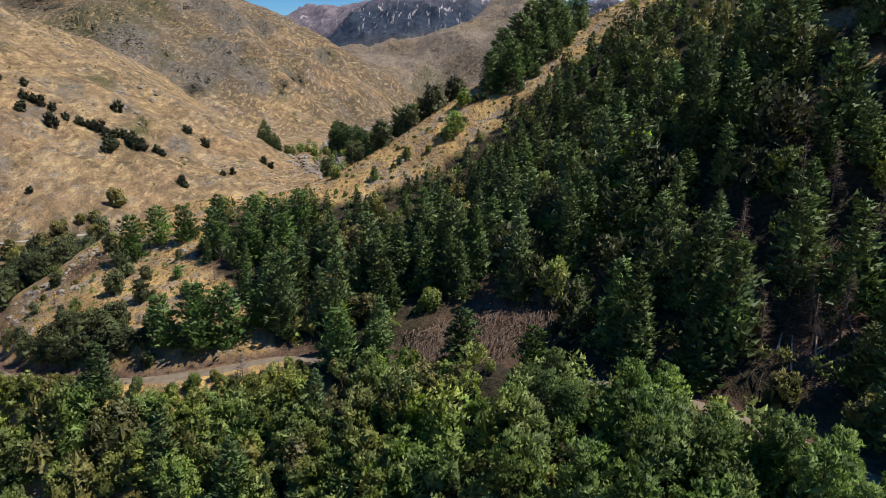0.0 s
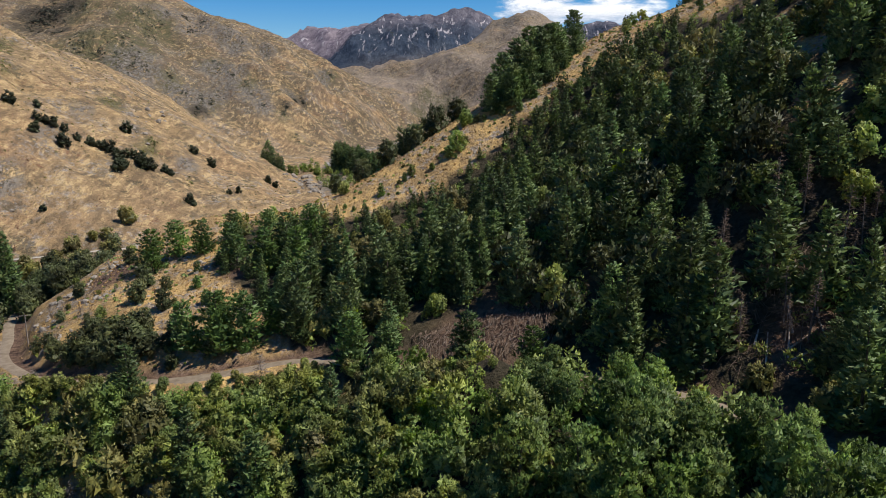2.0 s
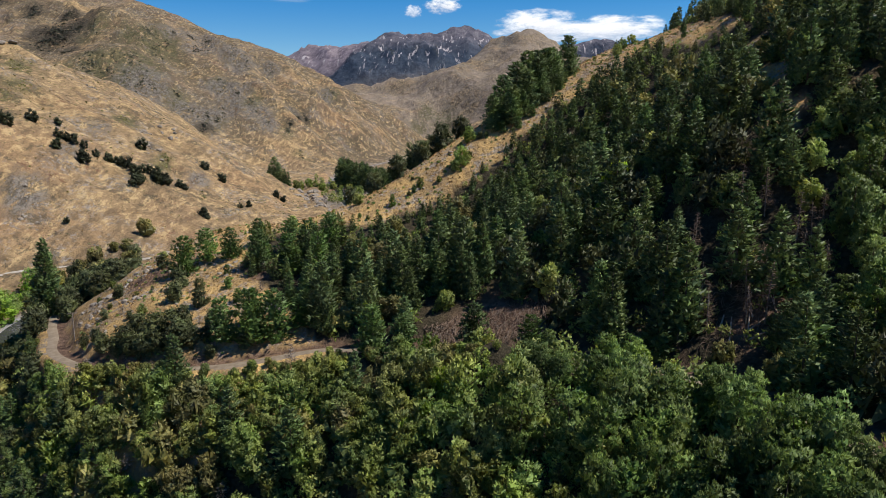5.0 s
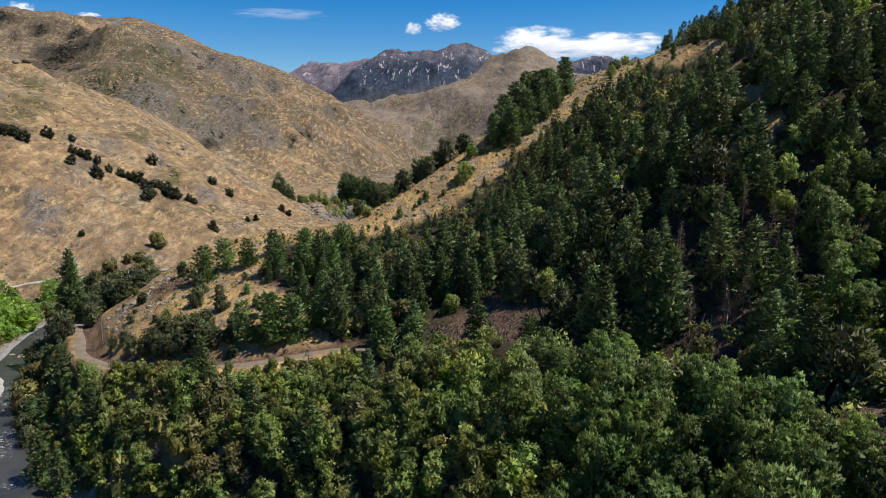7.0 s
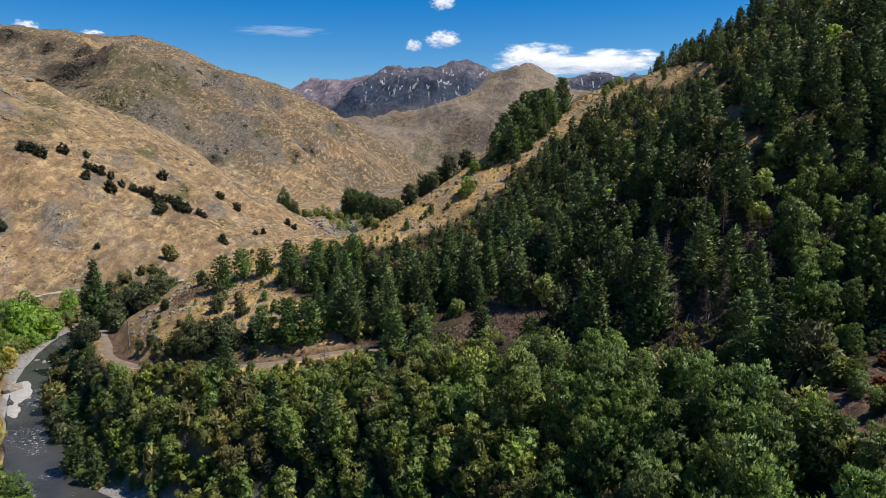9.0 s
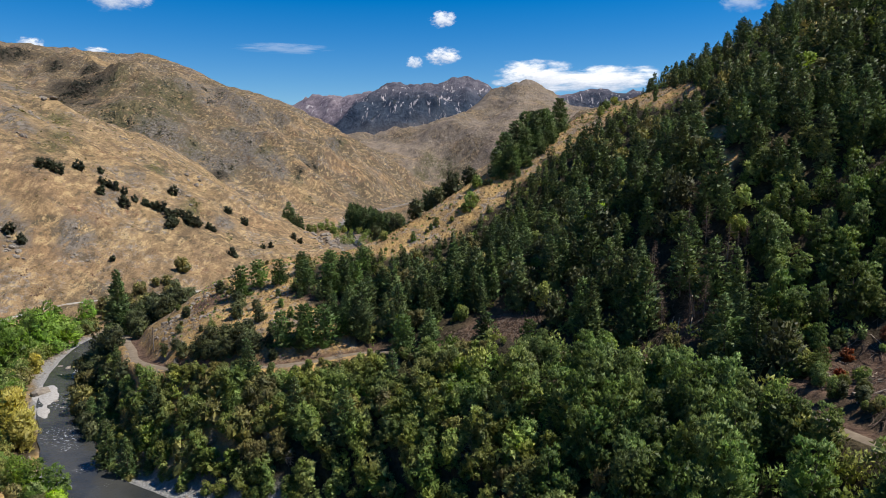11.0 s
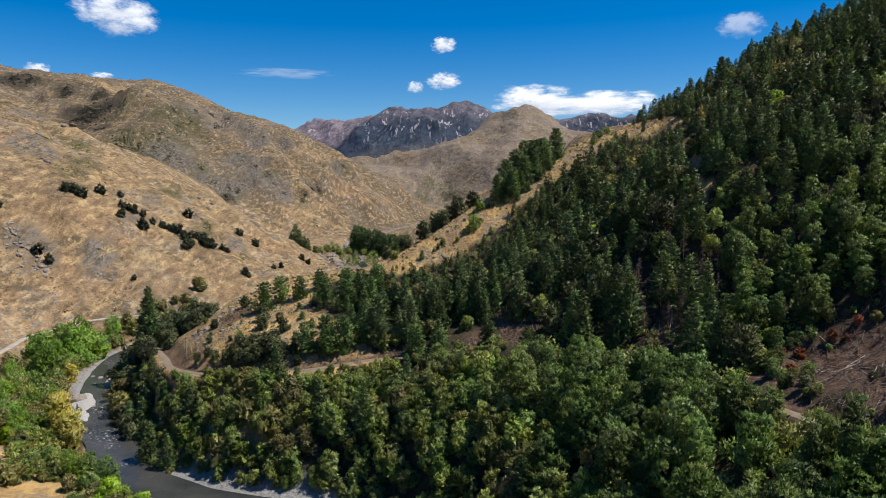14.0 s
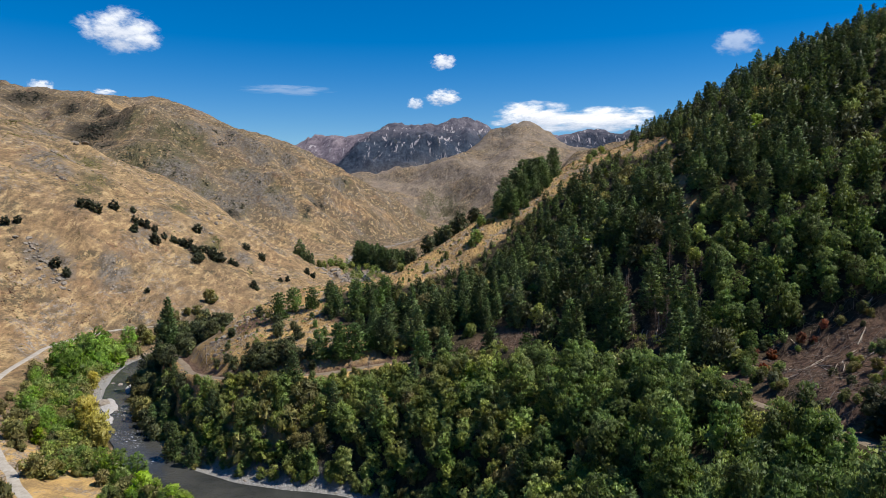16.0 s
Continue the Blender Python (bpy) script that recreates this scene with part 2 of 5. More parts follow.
M_PALE_ROAD = n.done(c)

n = Nodes("river_water", 0.14, 0.35)
n.bsdf.inputs["IOR"].default_value = 1.33
w = n.noise(0.7, 4.0, 0.6, vector=n.scaled(n.pos(), 1.0, 1.0, 0.0))
n.bump(w, 0.5, 0.3)
riffle = n.math("MULTIPLY", n.ramp(n.noise(0.045, 2.0), 0.56, 0.64), n.ramp(n.noise(1.1, 4.0, 0.8), 0.56, 0.66))
calm = n.mix(n.ramp(n.noise(0.06, 3.0), 0.35, 0.65), (0.030, 0.032, 0.031), (0.055, 0.055, 0.050))
M_WATER = n.done(n.mix(riffle, calm, (0.5, 0.5, 0.5)))

n = Nodes("river_rock", 0.9, 0.2)
g = n.noise(1.5, 5.0, 0.7)
n.bump(g, 0.5, 0.1)
M_ROCK = n.done(n.mix(n.ramp(g, 0.3, 0.7), (0.145, 0.122, 0.10), (0.33, 0.287, 0.23)))


# ---- the lie of the land ----
def smooth_line(points, step):
    """Points along a line that bends smoothly through those given, about a step apart."""
    p = np.array(points, float)
    q = np.vstack((2 * p[0] - p[1], p, 2 * p[-1] - p[-2]))
    out = []
    for k in range(1, len(q) - 2):
        count = max(2, int(np.linalg.norm(q[k + 1] - q[k]) / step))
        for s in np.arange(count) / count:
            a, b, c, d = q[k - 1], q[k], q[k + 1], q[k + 2]
            out.append(0.5 * (2 * b + (c - a) * s + (2 * a - 5 * b + 4 * c - d) * s * s + (3 * b - a - 3 * c + d) * s ** 3))
    return np.array(out + [p[-1]])


RIVER = [(-12, -420, -12), (-20, -250, -9), (-22, -120, -7), (-18, -40, -5.5), (-8, 25, -4.5), (-20, 57, -4), (-42, 76, -3.5), (-64, 82, -3.3),
         (-86, 92, -3.2), (-107, 110, -3), (-127, 141, -2.5), (-146, 175, -2), (-160, 213, -1), (-164, 250, 0), (-146, 296, 1.5),
         (-105, 345, 3), (-62, 420, 4), (-58, 500, 6), (-88, 590, 8), (-110, 690, 10), (-136, 830, 13), (-110, 1000, 16), (-60, 1250, 20), (40, 1600, 28)]
ROAD = [(60, -160, 46), (58, -60, 42), (57, 0, 40), (52, 33, 38), (46, 60, 36.5), (37, 81, 35), (22, 95, 33.5), (2, 103, 31.5), (-15, 113, 28.5),
        (-30, 121, 26.5), (-51, 118, 24), (-70, 121, 22), (-87, 128, 20), (-104, 144, 18), (-113, 160, 17.5), (-122, 176, 17), (-130, 200, 15), (-110, 235, 17), (-80, 270, 18)]
FARM_ROAD = [(-70, -120, 1), (-108, 40, 1.5), (-133, 82, 2), (-148, 99, 2.5), (-172, 130, 4), (-192, 160, 5.5), (-205, 190, 6.5), (-214, 228, 7),
             (-218, 257, 7.5), (-205, 292, 8.5), (-174, 311, 9), (-130, 337, 10), (-95, 410, 11), (-98, 500, 12), (-118, 600, 14), (-130, 650, 15), (-150, 760, 17), (-150, 880, 19)]
CREST = [(240, 120, 180), (165, 170, 151), (128, 190, 136), (89, 192, 111), (84, 240, 111), (74, 270, 107), (57, 270, 102), (39, 240, 91),
         (11, 212, 76), (-22, 193, 55), (-52, 195, 45), (-68, 199, 44), (-78, 200, 42), (-89, 199, 37), (-99, 198, 33), (-108, 194, 27), (-119, 188, 19)]
# the tawny hill across the river: its skyline and its face
HILL = [(-640, 380, 215), (-452, 540, 173), (-403, 600, 154), (-365, 640, 131), (-324, 690, 115), (-276, 740, 76), (-233, 760, 36)]
HILL_FACE = [(-248, 330, 44), (-225, 400, 56), (-195, 402, 38), (-261, 381, 79), (-217, 471, 58), (-160, 450, 25), (-132, 450, 16), (-180, 720, 14), (-330, 160, 80), (-280, 60, 45), (-230, -60, 35), (-420, 0, 110)]
HOLLOW = [(-560, 640, 150), (-470, 720, 105), (-400, 780, 80), (-340, 830, 52), (-270, 880, 26)]
# the hill behind it, and the rounded one up the valley
BACK_HILL = [(-1475, 2000, 455), (-1275, 1900, 425), (-982, 1800, 385), (-719, 1680, 365), (-537, 1600, 290), (-389, 1550, 243), (-245, 1480, 172), (-114, 1450, 100), (-7, 1450, 38)]
BACK_FACE = [(-600, 2150, 190), (-250, 1900, 105), (-50, 1720, 42), (-1000, 2300, 260), (-740, 1390, 248), (-350, 990, 96), (-253, 1190, 88), (-205, 1120, 45), (-450, 880, 110), (-900, 1000, 250), (-1100, 600, 330)]
UP_VALLEY = [(-310, 2700, 195), (-57, 2650, 254), (186, 2600, 336), (318, 2600, 396), (472, 2600, 310), (640, 2600, 250), (-82, 2000, 118), (3, 1900, 60), (-500, 3000, 150), (150, 3200, 170)]
RANGE = [(-1800, 4500, 520), (-1169, 4500, 570), (-833, 4500, 620), (-535, 4500, 560), (-755, 3700, 230), (-583, 3800, 350), (-402, 3900, 500), (-76, 3900, 562),
         (135, 3900, 590), (346, 3900, 515), (671, 4100, 525), (967, 4200, 575), (1282, 4200, 565), (1807, 4200, 560), (0, 4800, 400), (-300, 3300, 200), (500, 3400, 240)]
# the slope above the road, its back, and the near ends of the valley
SLOPE = [(42, 160, 62), (41, 189, 77), (22, 172, 57), (-5, 177, 50), (30, 150, 57), (72, 140, 87), (-76, 165, 33), (-52, 158, 37), (-38, 140, 33), (61, 125, 77), (66, 116, 76), (83, 121, 91), (59, 83, 46), (73, 53, 42), (68, 58, 41), (95, 88, 78), (98, 118, 93), (110, 40, 64), (120, -40, 72), (200, 20, 150), (9, 97, 40),
         (-60, 235, 24), (10, 290, 45), (80, 330, 85), (200, 320, 130), (60, 500, 60), (200, 700, 150), (100, 1000, 110), (300, 1500, 210), (0, 640, 35), (-60, 450, 22), (400, -200, 300), (500, 400, 250), (-15, -1500, -20), (-400, -500, 150),
         (250, -600, 170), (-1500, -1500, 500), (1500, -1500, 600), (1500, 1000, 500), (2500, 4000, 700), (-2500, 4000, 700), (-2500, 500, 700)]

# sharp ribs on the hill faces: a line, how proud it stands and how wide its foot is
RIBS = [([(-543, 1370), (-532, 1290), (-490, 1083)], 54, 140), ([(-385, 1320), (-340, 1240), (-300, 1170), (-244, 1080)], 42, 120),
        ([(-228, 1369), (-172, 1232), (-147, 1187)], 32, 90), ([(-760, 1450), (-700, 1370), (-620, 1280)], 46, 130),
        ([(-340, 1420), (-290, 1320), (-215, 1200)], 18, 60), ([(-650, 1470), (-640, 1400), (-590, 1280)], 16, 60), ([(-140, 1370), (-115, 1310), (-95, 1260)], 12, 55),
        ([(-330, 455), (-268, 431), (-242, 415), (-225, 427), (-206, 426), (-178, 409)], 5, 28), ([(-420, 480), (-340, 470), (-270, 480), (-200, 480)], 6, 35),
        ([(-360, 380), (-300, 360), (-240, 350)], 5, 30), ([(-348, 550), (-290, 560), (-230, 570), (-180, 560)], 7, 35), ([(-640, 2560), (-57, 2400), (60, 2150), (110, 1950)], 30, 120),
        ([(40, 3640), (-60, 3500), (-170, 3300)], 75, 190), ([(240, 3660), (300, 3540), (400, 3350)], 65, 180), ([(-210, 3660), (-300, 3540), (-420, 3360)], 60, 170), ([(-470, 3650), (-530, 3560), (-640, 3400)], 60, 170),
        ([(140, 3700), (130, 3560), (100, 3400)], 45, 120), ([(420, 3760), (520, 3600), (640, 3450)], 60, 200), ([(318, 2600), (250, 2350), (200, 2100), (170, 1900)], 45, 170), ([(186, 2600), (90, 2420), (30, 2250)], 30, 110)]
RIVER_L, ROAD_L, FARM_L = smooth_line(RIVER, 6.0), smooth_line(ROAD, 3.0), smooth_line(FARM_ROAD, 5.0)
CREST_L = smooth_line(CREST, 8.0)
HILL_L, BACK_L = smooth_line(HILL, 30.0), smooth_line(BACK_HILL, 60.0)


def spread_points():
    rows = [smooth_line(RIVER, 45.0), smooth_line(ROAD, 18.0), smooth_line(FARM_ROAD, 40.0), smooth_line(CREST, 22.0), smooth_line(HILL, 60.0), np.array(HOLLOW, float),
            smooth_line(BACK_HILL, 150.0), np.array(HILL_FACE, float), np.array(BACK_FACE, float), np.array(UP_VALLEY, float), np.array(RANGE, float), np.array(SLOPE, float)]
    return np.vstack(rows)


KNOTS = spread_points()


def kernel(r2):
    return np.sqrt(r2 + 16.0)


def weights():
    d2 = ((KNOTS[:, None, :2] - KNOTS[None, :, :2]) ** 2).sum(2)
    k = len(KNOTS)
    a = np.zeros((k + 1, k + 1))
    a[:k, :k], a[:k, k], a[k, :k] = kernel(d2) - 0.8 * np.eye(k), 1, 1
    return np.linalg.solve(a, np.append(KNOTS[:, 2], 0))


WEIGHTS = weights()


def lattice(ix, iy, seed):
    h = (ix.astype(np.int64) * 374761393 + iy.astype(np.int64) * 668265263 + seed * 974711) & 0x7FFFFFFF
    h = ((h ^ (h >> 13)) * 1274126177) & 0x7FFFFFFF
    return ((h ^ (h >> 16)) & 0xFFFF) / 65535.0


def value_noise(x, y, seed=0):
    """Smooth noise from -1 to 1 with a unit cell."""
    ix, iy = np.floor(x), np.floor(y)
    fx, fy = x - ix, y - iy
    fx, fy = fx * fx * fx * (fx * (fx * 6 - 15) + 10), fy * fy * fy * (fy * (fy * 6 - 15) + 10)
    a, b = lattice(ix, iy, seed), lattice(ix + 1, iy, seed)
    c, d = lattice(ix, iy + 1, seed), lattice(ix + 1, iy + 1, seed)
    return 2 * (a + (b - a) * fx + (c - a) * fy + (a - b - c + d) * fx * fy) - 1


def fbm(x, y, cell, octaves=4, seed=0, ridged=False):
    total, amp, norm = np.zeros_like(x), 1.0, 0.0
    c, s = 0.8, 0.6
    for k in range(octaves):
        v = value_noise(x / cell, y / cell, seed + k)
        total += amp * (1 - 2 * np.abs(v) if ridged else v)
        norm, amp, cell = norm + amp, amp * 0.5, cell * 0.5
        x, y = c * x - s * y, s * x + c * y
    return total / norm


def near_line(x, y, line, reach=90):
    """The distance to a line and the line's height there."""
    best, height = np.full(x.shape, 1e9), np.zeros(x.shape)
    low, high = line[:, :2].min(0) - reach, line[:, :2].max(0) + reach
    inside = (x > low[0]) & (x < high[0]) & (y > low[1]) & (y < high[1])
    if not inside.any():
        return best, height
    px, py = x[inside], y[inside]
    if len(px) < 400:
        p, d = line[:-1], line[1:, :2] - line[:-1, :2]
        t = np.clip(((px[:, None] - p[:, 0]) * d[:, 0] + (py[:, None] - p[:, 1]) * d[:, 1]) / np.maximum((d * d).sum(1), 1e-9), 0, 1)
        r = np.hypot(px[:, None] - p[:, 0] - t * d[:, 0], py[:, None] - p[:, 1] - t * d[:, 1])
        k, row = r.argmin(1), np.arange(len(px))
        best[inside], height[inside] = r[row, k], line[k, 2] + t[row, k] * (line[k + 1, 2] - line[k, 2])
        return best, height
    b, h = np.full(px.shape, 1e9), np.zeros(px.shape)
    for p, q in zip(line[:-1], line[1:]):
        d = q[:2] - p[:2]
        t = np.clip(((px - p[0]) * d[0] + (py - p[1]) * d[1]) / max(d @ d, 1e-9), 0, 1)
        r = np.hypot(px - p[0] - t * d[0], py - p[1] - t * d[1])
        closer = r < b
        b[closer], h[closer] = r[closer], (p[2] + t * (q[2] - p[2]))[closer]
    best[inside], height[inside] = b, h
    return best, height


def step(a, b, v):
    t = np.clip((v - a) / (b - a), 0, 1)
    return t * t * (3 - 2 * t)


def land(x, y, full=False):
    """The ground's height; with full also the distances to the river and the two roads."""
    x, y = np.asarray(x, float), np.asarray(y, float)
    shape = x.shape
    x, y = x.ravel(), y.ravel()
    z = np.full(x.shape, WEIGHTS[-1])
    for k in range(0, len(x), 20000):
        part_ = slice(k, k + 20000)
        d2 = (x[part_, None] - KNOTS[None, :, 0]) ** 2 + (y[part_, None] - KNOTS[None, :, 1]) ** 2
        z[part_] += kernel(d2) @ WEIGHTS[:-1]
    far = step(250, 1000, y) + step(150, 700, -x) * 0.5
    z += fbm(x, y, 14.0, 3, 5) * 0.7
    felled = step(58, 64, x) * step(98, 92, x) * step(0, 8, y) * step(66, 58, y)
    z += felled * (1.5 * fbm(x, y, 7.0, 3, 77, True) - 0.3)
    hill = step(-150, -230, x) * step(60, 200, y) + step(300, 450, y)
    hill = np.clip(hill, 0, 1)
    gully = fbm(x * 0.9 + 0.75 * y, (y - 0.8 * x) * 0.45, 95.0, 5, 11, True)
    z += hill * ((gully - 0.3) * 8.0 + (fbm(x, y, 30.0, 4, 12, True) - 0.3) * 3.0)
    calm = step(15, 220, near_line(x, y, BACK_L, 240)[0])
    z += step(800, 1300, y) * (0.25 + 0.75 * calm) * ((fbm(x + 0.7 * y, (y - 0.5 * x) * 0.35, 300.0, 5, 21, True) - 0.42) * 16 + (fbm(x + 0.7 * y, (y - 0.5 * x) * 0.4, 70.0, 4, 22, True) - 0.35) * 15)
    z += step(2900, 3700, y) * ((fbm(x + 0.35 * y, 0.6 * y - 0.2 * x, 520.0, 5, 31, True) - 0.4) * 95 + (fbm(x - 0.3 * y, 0.45 * y, 150.0, 4, 33, True) - 0.3) * 18)
    for line, proud, foot in RIBS:
        d, _ = near_line(x, y, np.array([(a, b, 0.0) for a, b in line]), foot)
        z += proud * np.maximum(0, 1 - d / foot)
    for line, fall in ((HILL_L, 0.42), (BACK_L, 0.50)):
        d, h = near_line(x, y, line, 240)
        z = np.where(d < 240, np.maximum(z, h - fall * d), z)
    dr, hr = near_line(x, y, RIVER_L)
    bed = hr - 0.9 + 0.9 * step(5.2, 7.6, dr) + 0.9 * step(9, 16, dr)
    wide = 22 + 55 * step(230, 480, y)
    z = np.where(dr < 85, bed + (z - bed) * step(9.5, wide, dr + fbm(x, y, 18.0, 2, 3) * 2.5), z)
    d1, h1 = near_line(x, y, ROAD_L)
    z = h1 + (z - h1) * step(3.2, 7.0, d1)
    d2, h2 = near_line(x, y, FARM_L)
    z = h2 + (z - h2) * step(3.0, 8.0, d2)
    z = z.reshape(shape)
    if full:
        return z, dr.reshape(shape), d1.reshape(shape), d2.reshape(shape)
    return z


def mesh_of(name, verts, faces, mat, smooth=False, normals=None):
    """A mesh from arrays of points and of faces that all have the same number of corners."""
    verts, faces = np.asarray(verts, np.float32), np.asarray(faces, np.int32)
    me = bpy.data.meshes.new(name)
    me.vertices.add(len(verts))
    me.vertices.foreach_set("co", verts.ravel())
    me.loops.add(faces.size)
    me.loops.foreach_set("vertex_index", faces.ravel())
    me.polygons.add(len(faces))
    me.polygons.foreach_set("loop_start", np.arange(len(faces), dtype=np.int32) * faces.shape[1])
    me.polygons.foreach_set("loop_total", np.full(len(faces), faces.shape[1], np.int32))
    if smooth or normals is not None:
        me.polygons.foreach_set("use_smooth", np.ones(len(faces), bool))
    me.update(calc_edges=True)
    me.materials.append(mat)
    if normals is not None:
        me.normals_split_custom_set_from_vertices(np.asarray(normals, np.float32))
    return me


# main-slope side of the valley road: which side of it is uphill
def above_road(x, y):
    d = ((x[:, None] - ROAD_L[None, :-1, 0]) ** 2 + (y[:, None] - ROAD_L[None, :-1, 1]) ** 2)
    k = d.argmin(1)
    way = ROAD_L[k + 1] - ROAD_L[k]
    return way[:, 0] * (y - ROAD_L[k, 1]) - way[:, 1] * (x - ROAD_L[k, 0]) < 0


def line_distance(x, y, line):
    return np.sqrt(((x[:, None] - line[None, :, 0]) ** 2 + (y[:, None] - line[None, :, 1]) ** 2).min(1))


def open_grass(x, y):
    """Where the wooded spur is bare grass: its low end, a strip along the crest and some gaps."""
    low_end = ((x < -58 + (160 - y) * 0.75) | ((x < -60) & (y > 160))) & (x > -125) & (y > 100)
    strip = (line_distance(x, y, CREST_L) < np.interp(x, [-60, -35, 5, 30, 50, 84], [8, 14, 19, 21, 18, 11]) + 4 * fbm(x, y, 14.0, 3, 8)) & (x > -60) & (x < 86)
    gaps = (np.hypot(x - 79.6, (y - 157) / 1.6) < 4.5) | (np.hypot(x - 74, (y - 137) / 2.2) < 3.6) | (np.hypot(x - 68, y - 118) < 4)
    gaps |= (np.abs(x - (48 + 0.85 * (y - 212))) < 11) & (y > 205) & (y < 258) & (x < 84)
    return low_end | strip | gaps


# patches on the dry hills, each x, y and radius: dark scrub, green scrub and broken rock
SCRUBBY = [(-661, 1217, 31), (-669, 1185, 15), (-730, 1381, 13), (-633, 1229, 11), (-595, 1112, 9), (-945, 1448, 21), (-922, 1462, 21), (-799, 1385, 14),
           (-335, 955, 7), (-238, 1125, 5), (-229, 1144, 5), (-237, 1056, 5)]
GREENISH = [(-515, 1009, 24), (-487, 1004, 21), (-463, 1003, 15), (-468, 1045, 22), (-490, 1194, 20), (-514, 1227, 25), (-492, 1252, 15), (-603, 1217, 16),
            (-394, 1020, 10), (-327, 516, 8), (-291, 459, 6), (-283, 424, 5), (-201, 471, 4), (-199, 451, 4), (-326, 465, 5), (-250, 523, 5), (-375, 1155, 9),
            (-310, 1112, 11), (-329, 993, 8), (-204, 970, 6), (-211, 1336, 8), (-237, 1035, 7), (5, 1937, 23), (35, 1802, 22), (-45, 2005, 17), (-68, 1905, 15)]
CRAGGY = [(-438, 1000, 19), (-422, 1007, 12), (-371, 998, 13), (-347, 1005, 19), (-335, 1056, 14), (-361, 1141, 14), (-334, 1125, 13), (-293, 1075, 13),
          (-264, 1033, 10), (-485, 1347, 16), (-443, 1329, 19), (-390, 1299, 16), (-452, 1284, 14), (-357, 1266, 14), (-322, 1299, 12), (-503, 1314, 11),
          (-327, 441, 7), (-315, 436, 5), (-307, 436, 4), (-390, 558, 8), (-384, 568, 7), (-261, 322, 5), (-249, 319, 4), (-226, 341, 5), (-242, 462, 4),
          (-216, 482, 5), (-176, 469, 5), (-245, 317, 3), (-226, 1318, 10), (-245, 1125, 8), (-96, 569, 9), (-94, 648, 7), (-230, 398, 3), (-249, 3596, 30),
          (-132, 3660, 37), (-26, 3518, 30), (-356, 3467, 23), (229, 2503, 19), (200, 3677, 25)]


def ground_sheet():
    fine, coarse = np.arange(-44, 44, 0.27), np.arange(44, 316, 2.5)
    angles = np.radians(np.concatenate((fine, coarse)))
    radii = np.concatenate(([0.0], 12 * 1.015 ** np.arange(0, 420)))
    radii = radii[radii < 4950]
    a, r = np.meshgrid(angles, radii)
    x, y = -10 + r * np.sin(a), -108 + r * np.cos(a)
    z, dr, d1, d2 = land(x, y, True)
    rows, cols = x.shape
    k = np.arange(rows * cols).reshape(rows, cols)
    nxt = np.roll(k, -1, axis=1)
    faces = np.stack((k[:-1], k[1:], nxt[1:], nxt[:-1]), -1).reshape(-1, 4)
    faces = faces[:, ::-1]
    me = mesh_of("ground", np.stack((x, y, z), -1).reshape(-1, 3), faces, M_GROUND, True)
    fx, fy = x.ravel(), y.ravel()
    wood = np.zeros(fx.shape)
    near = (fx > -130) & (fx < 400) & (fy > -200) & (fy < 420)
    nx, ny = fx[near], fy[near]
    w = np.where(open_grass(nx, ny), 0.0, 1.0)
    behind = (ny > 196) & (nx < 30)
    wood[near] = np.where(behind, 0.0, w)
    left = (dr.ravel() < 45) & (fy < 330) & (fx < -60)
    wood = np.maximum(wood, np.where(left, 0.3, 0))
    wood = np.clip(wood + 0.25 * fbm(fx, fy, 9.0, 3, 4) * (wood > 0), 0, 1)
    inner = step(104, 112, fy) * step(300, 280, fy) * (fx > np.interp(fy, RIVER_L[::-1][RIVER_L[::-1][:, 1].argsort()][:, 1], RIVER_L[::-1][RIVER_L[::-1][:, 1].argsort()][:, 0]))
    outer = (1 - inner) * step(104, 112, fy) * step(150, 140, fy)
    reach = 9.5 - 3.6 * inner - 2.4 * outer + 2.5 * step(-30, -45, fx) * step(114, 100, fy) - 2.2 * step(104, 114, fy) * step(185, 170, fy) - 8 * step(280, 340, fy)
    stone = 1 - step(reach, reach + 3, dr.ravel() + 2.5 * fbm(fx, fy, 16.0, 3, 9))
    # where the haze-tinted mountain colours apply
    hazy_crag = step(2900, 3500, fy)
    up = np.zeros(fx.shape)
    side_ = near & (d1.ravel() < 14)
    up[side_] = np.where(above_road(fx[side_], fy[side_]), 1 - step(3.0, 6.5, d1.ravel()[side_] + 2.5 * fbm(fx[side_], fy[side_], 7.0, 2, 14)), 0.0)
    for a, b, r in ((6, 113, 12), (74, 42, 20), (85, 38, 20), (76, 22, 18), (69, 14, 16), (64, 48, 14), (50, 87, 7), (-52, 155, 5), (-90, 172, 9)):
        up = np.maximum(up, 1 - step(0.5 * r, r, np.hypot(fx - a, fy - b) + 3 * fbm(fx, fy, 8.0, 2, 15)))
    cover = np.stack((wood, stone, hazy_crag, up), -1).astype(np.float32)
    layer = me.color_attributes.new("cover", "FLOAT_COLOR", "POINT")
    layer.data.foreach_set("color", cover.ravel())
    gold = np.zeros(fx.shape)
    gold[near] = open_grass(nx, ny)
    wood = np.where((fx > -200) & (fx < -95) & (fy < 120) & (dr.ravel() > 13), 0.0, wood)
    cover[:, 0] = wood
    layer.data.foreach_set("color", cover.ravel())
    gold = np.maximum(gold, (fx > -200) & (fx < -95) & (fy < 120) & (dr.ravel() > 13))
    me.attributes.new("gold", "FLOAT", "POINT").data.foreach_set("value", gold.astype(np.float32))
    wild = np.clip(step(820, 1150, fy) * (1 - 0.35 * step(-450, -150, fx)) + (0.3 + 0.25 * step(300, 500, -fx)) * step(200, 330, fy), 0, 1)
    me.attributes.new("wild", "FLOAT", "POINT").data.foreach_set("value", wild.astype(np.float32))
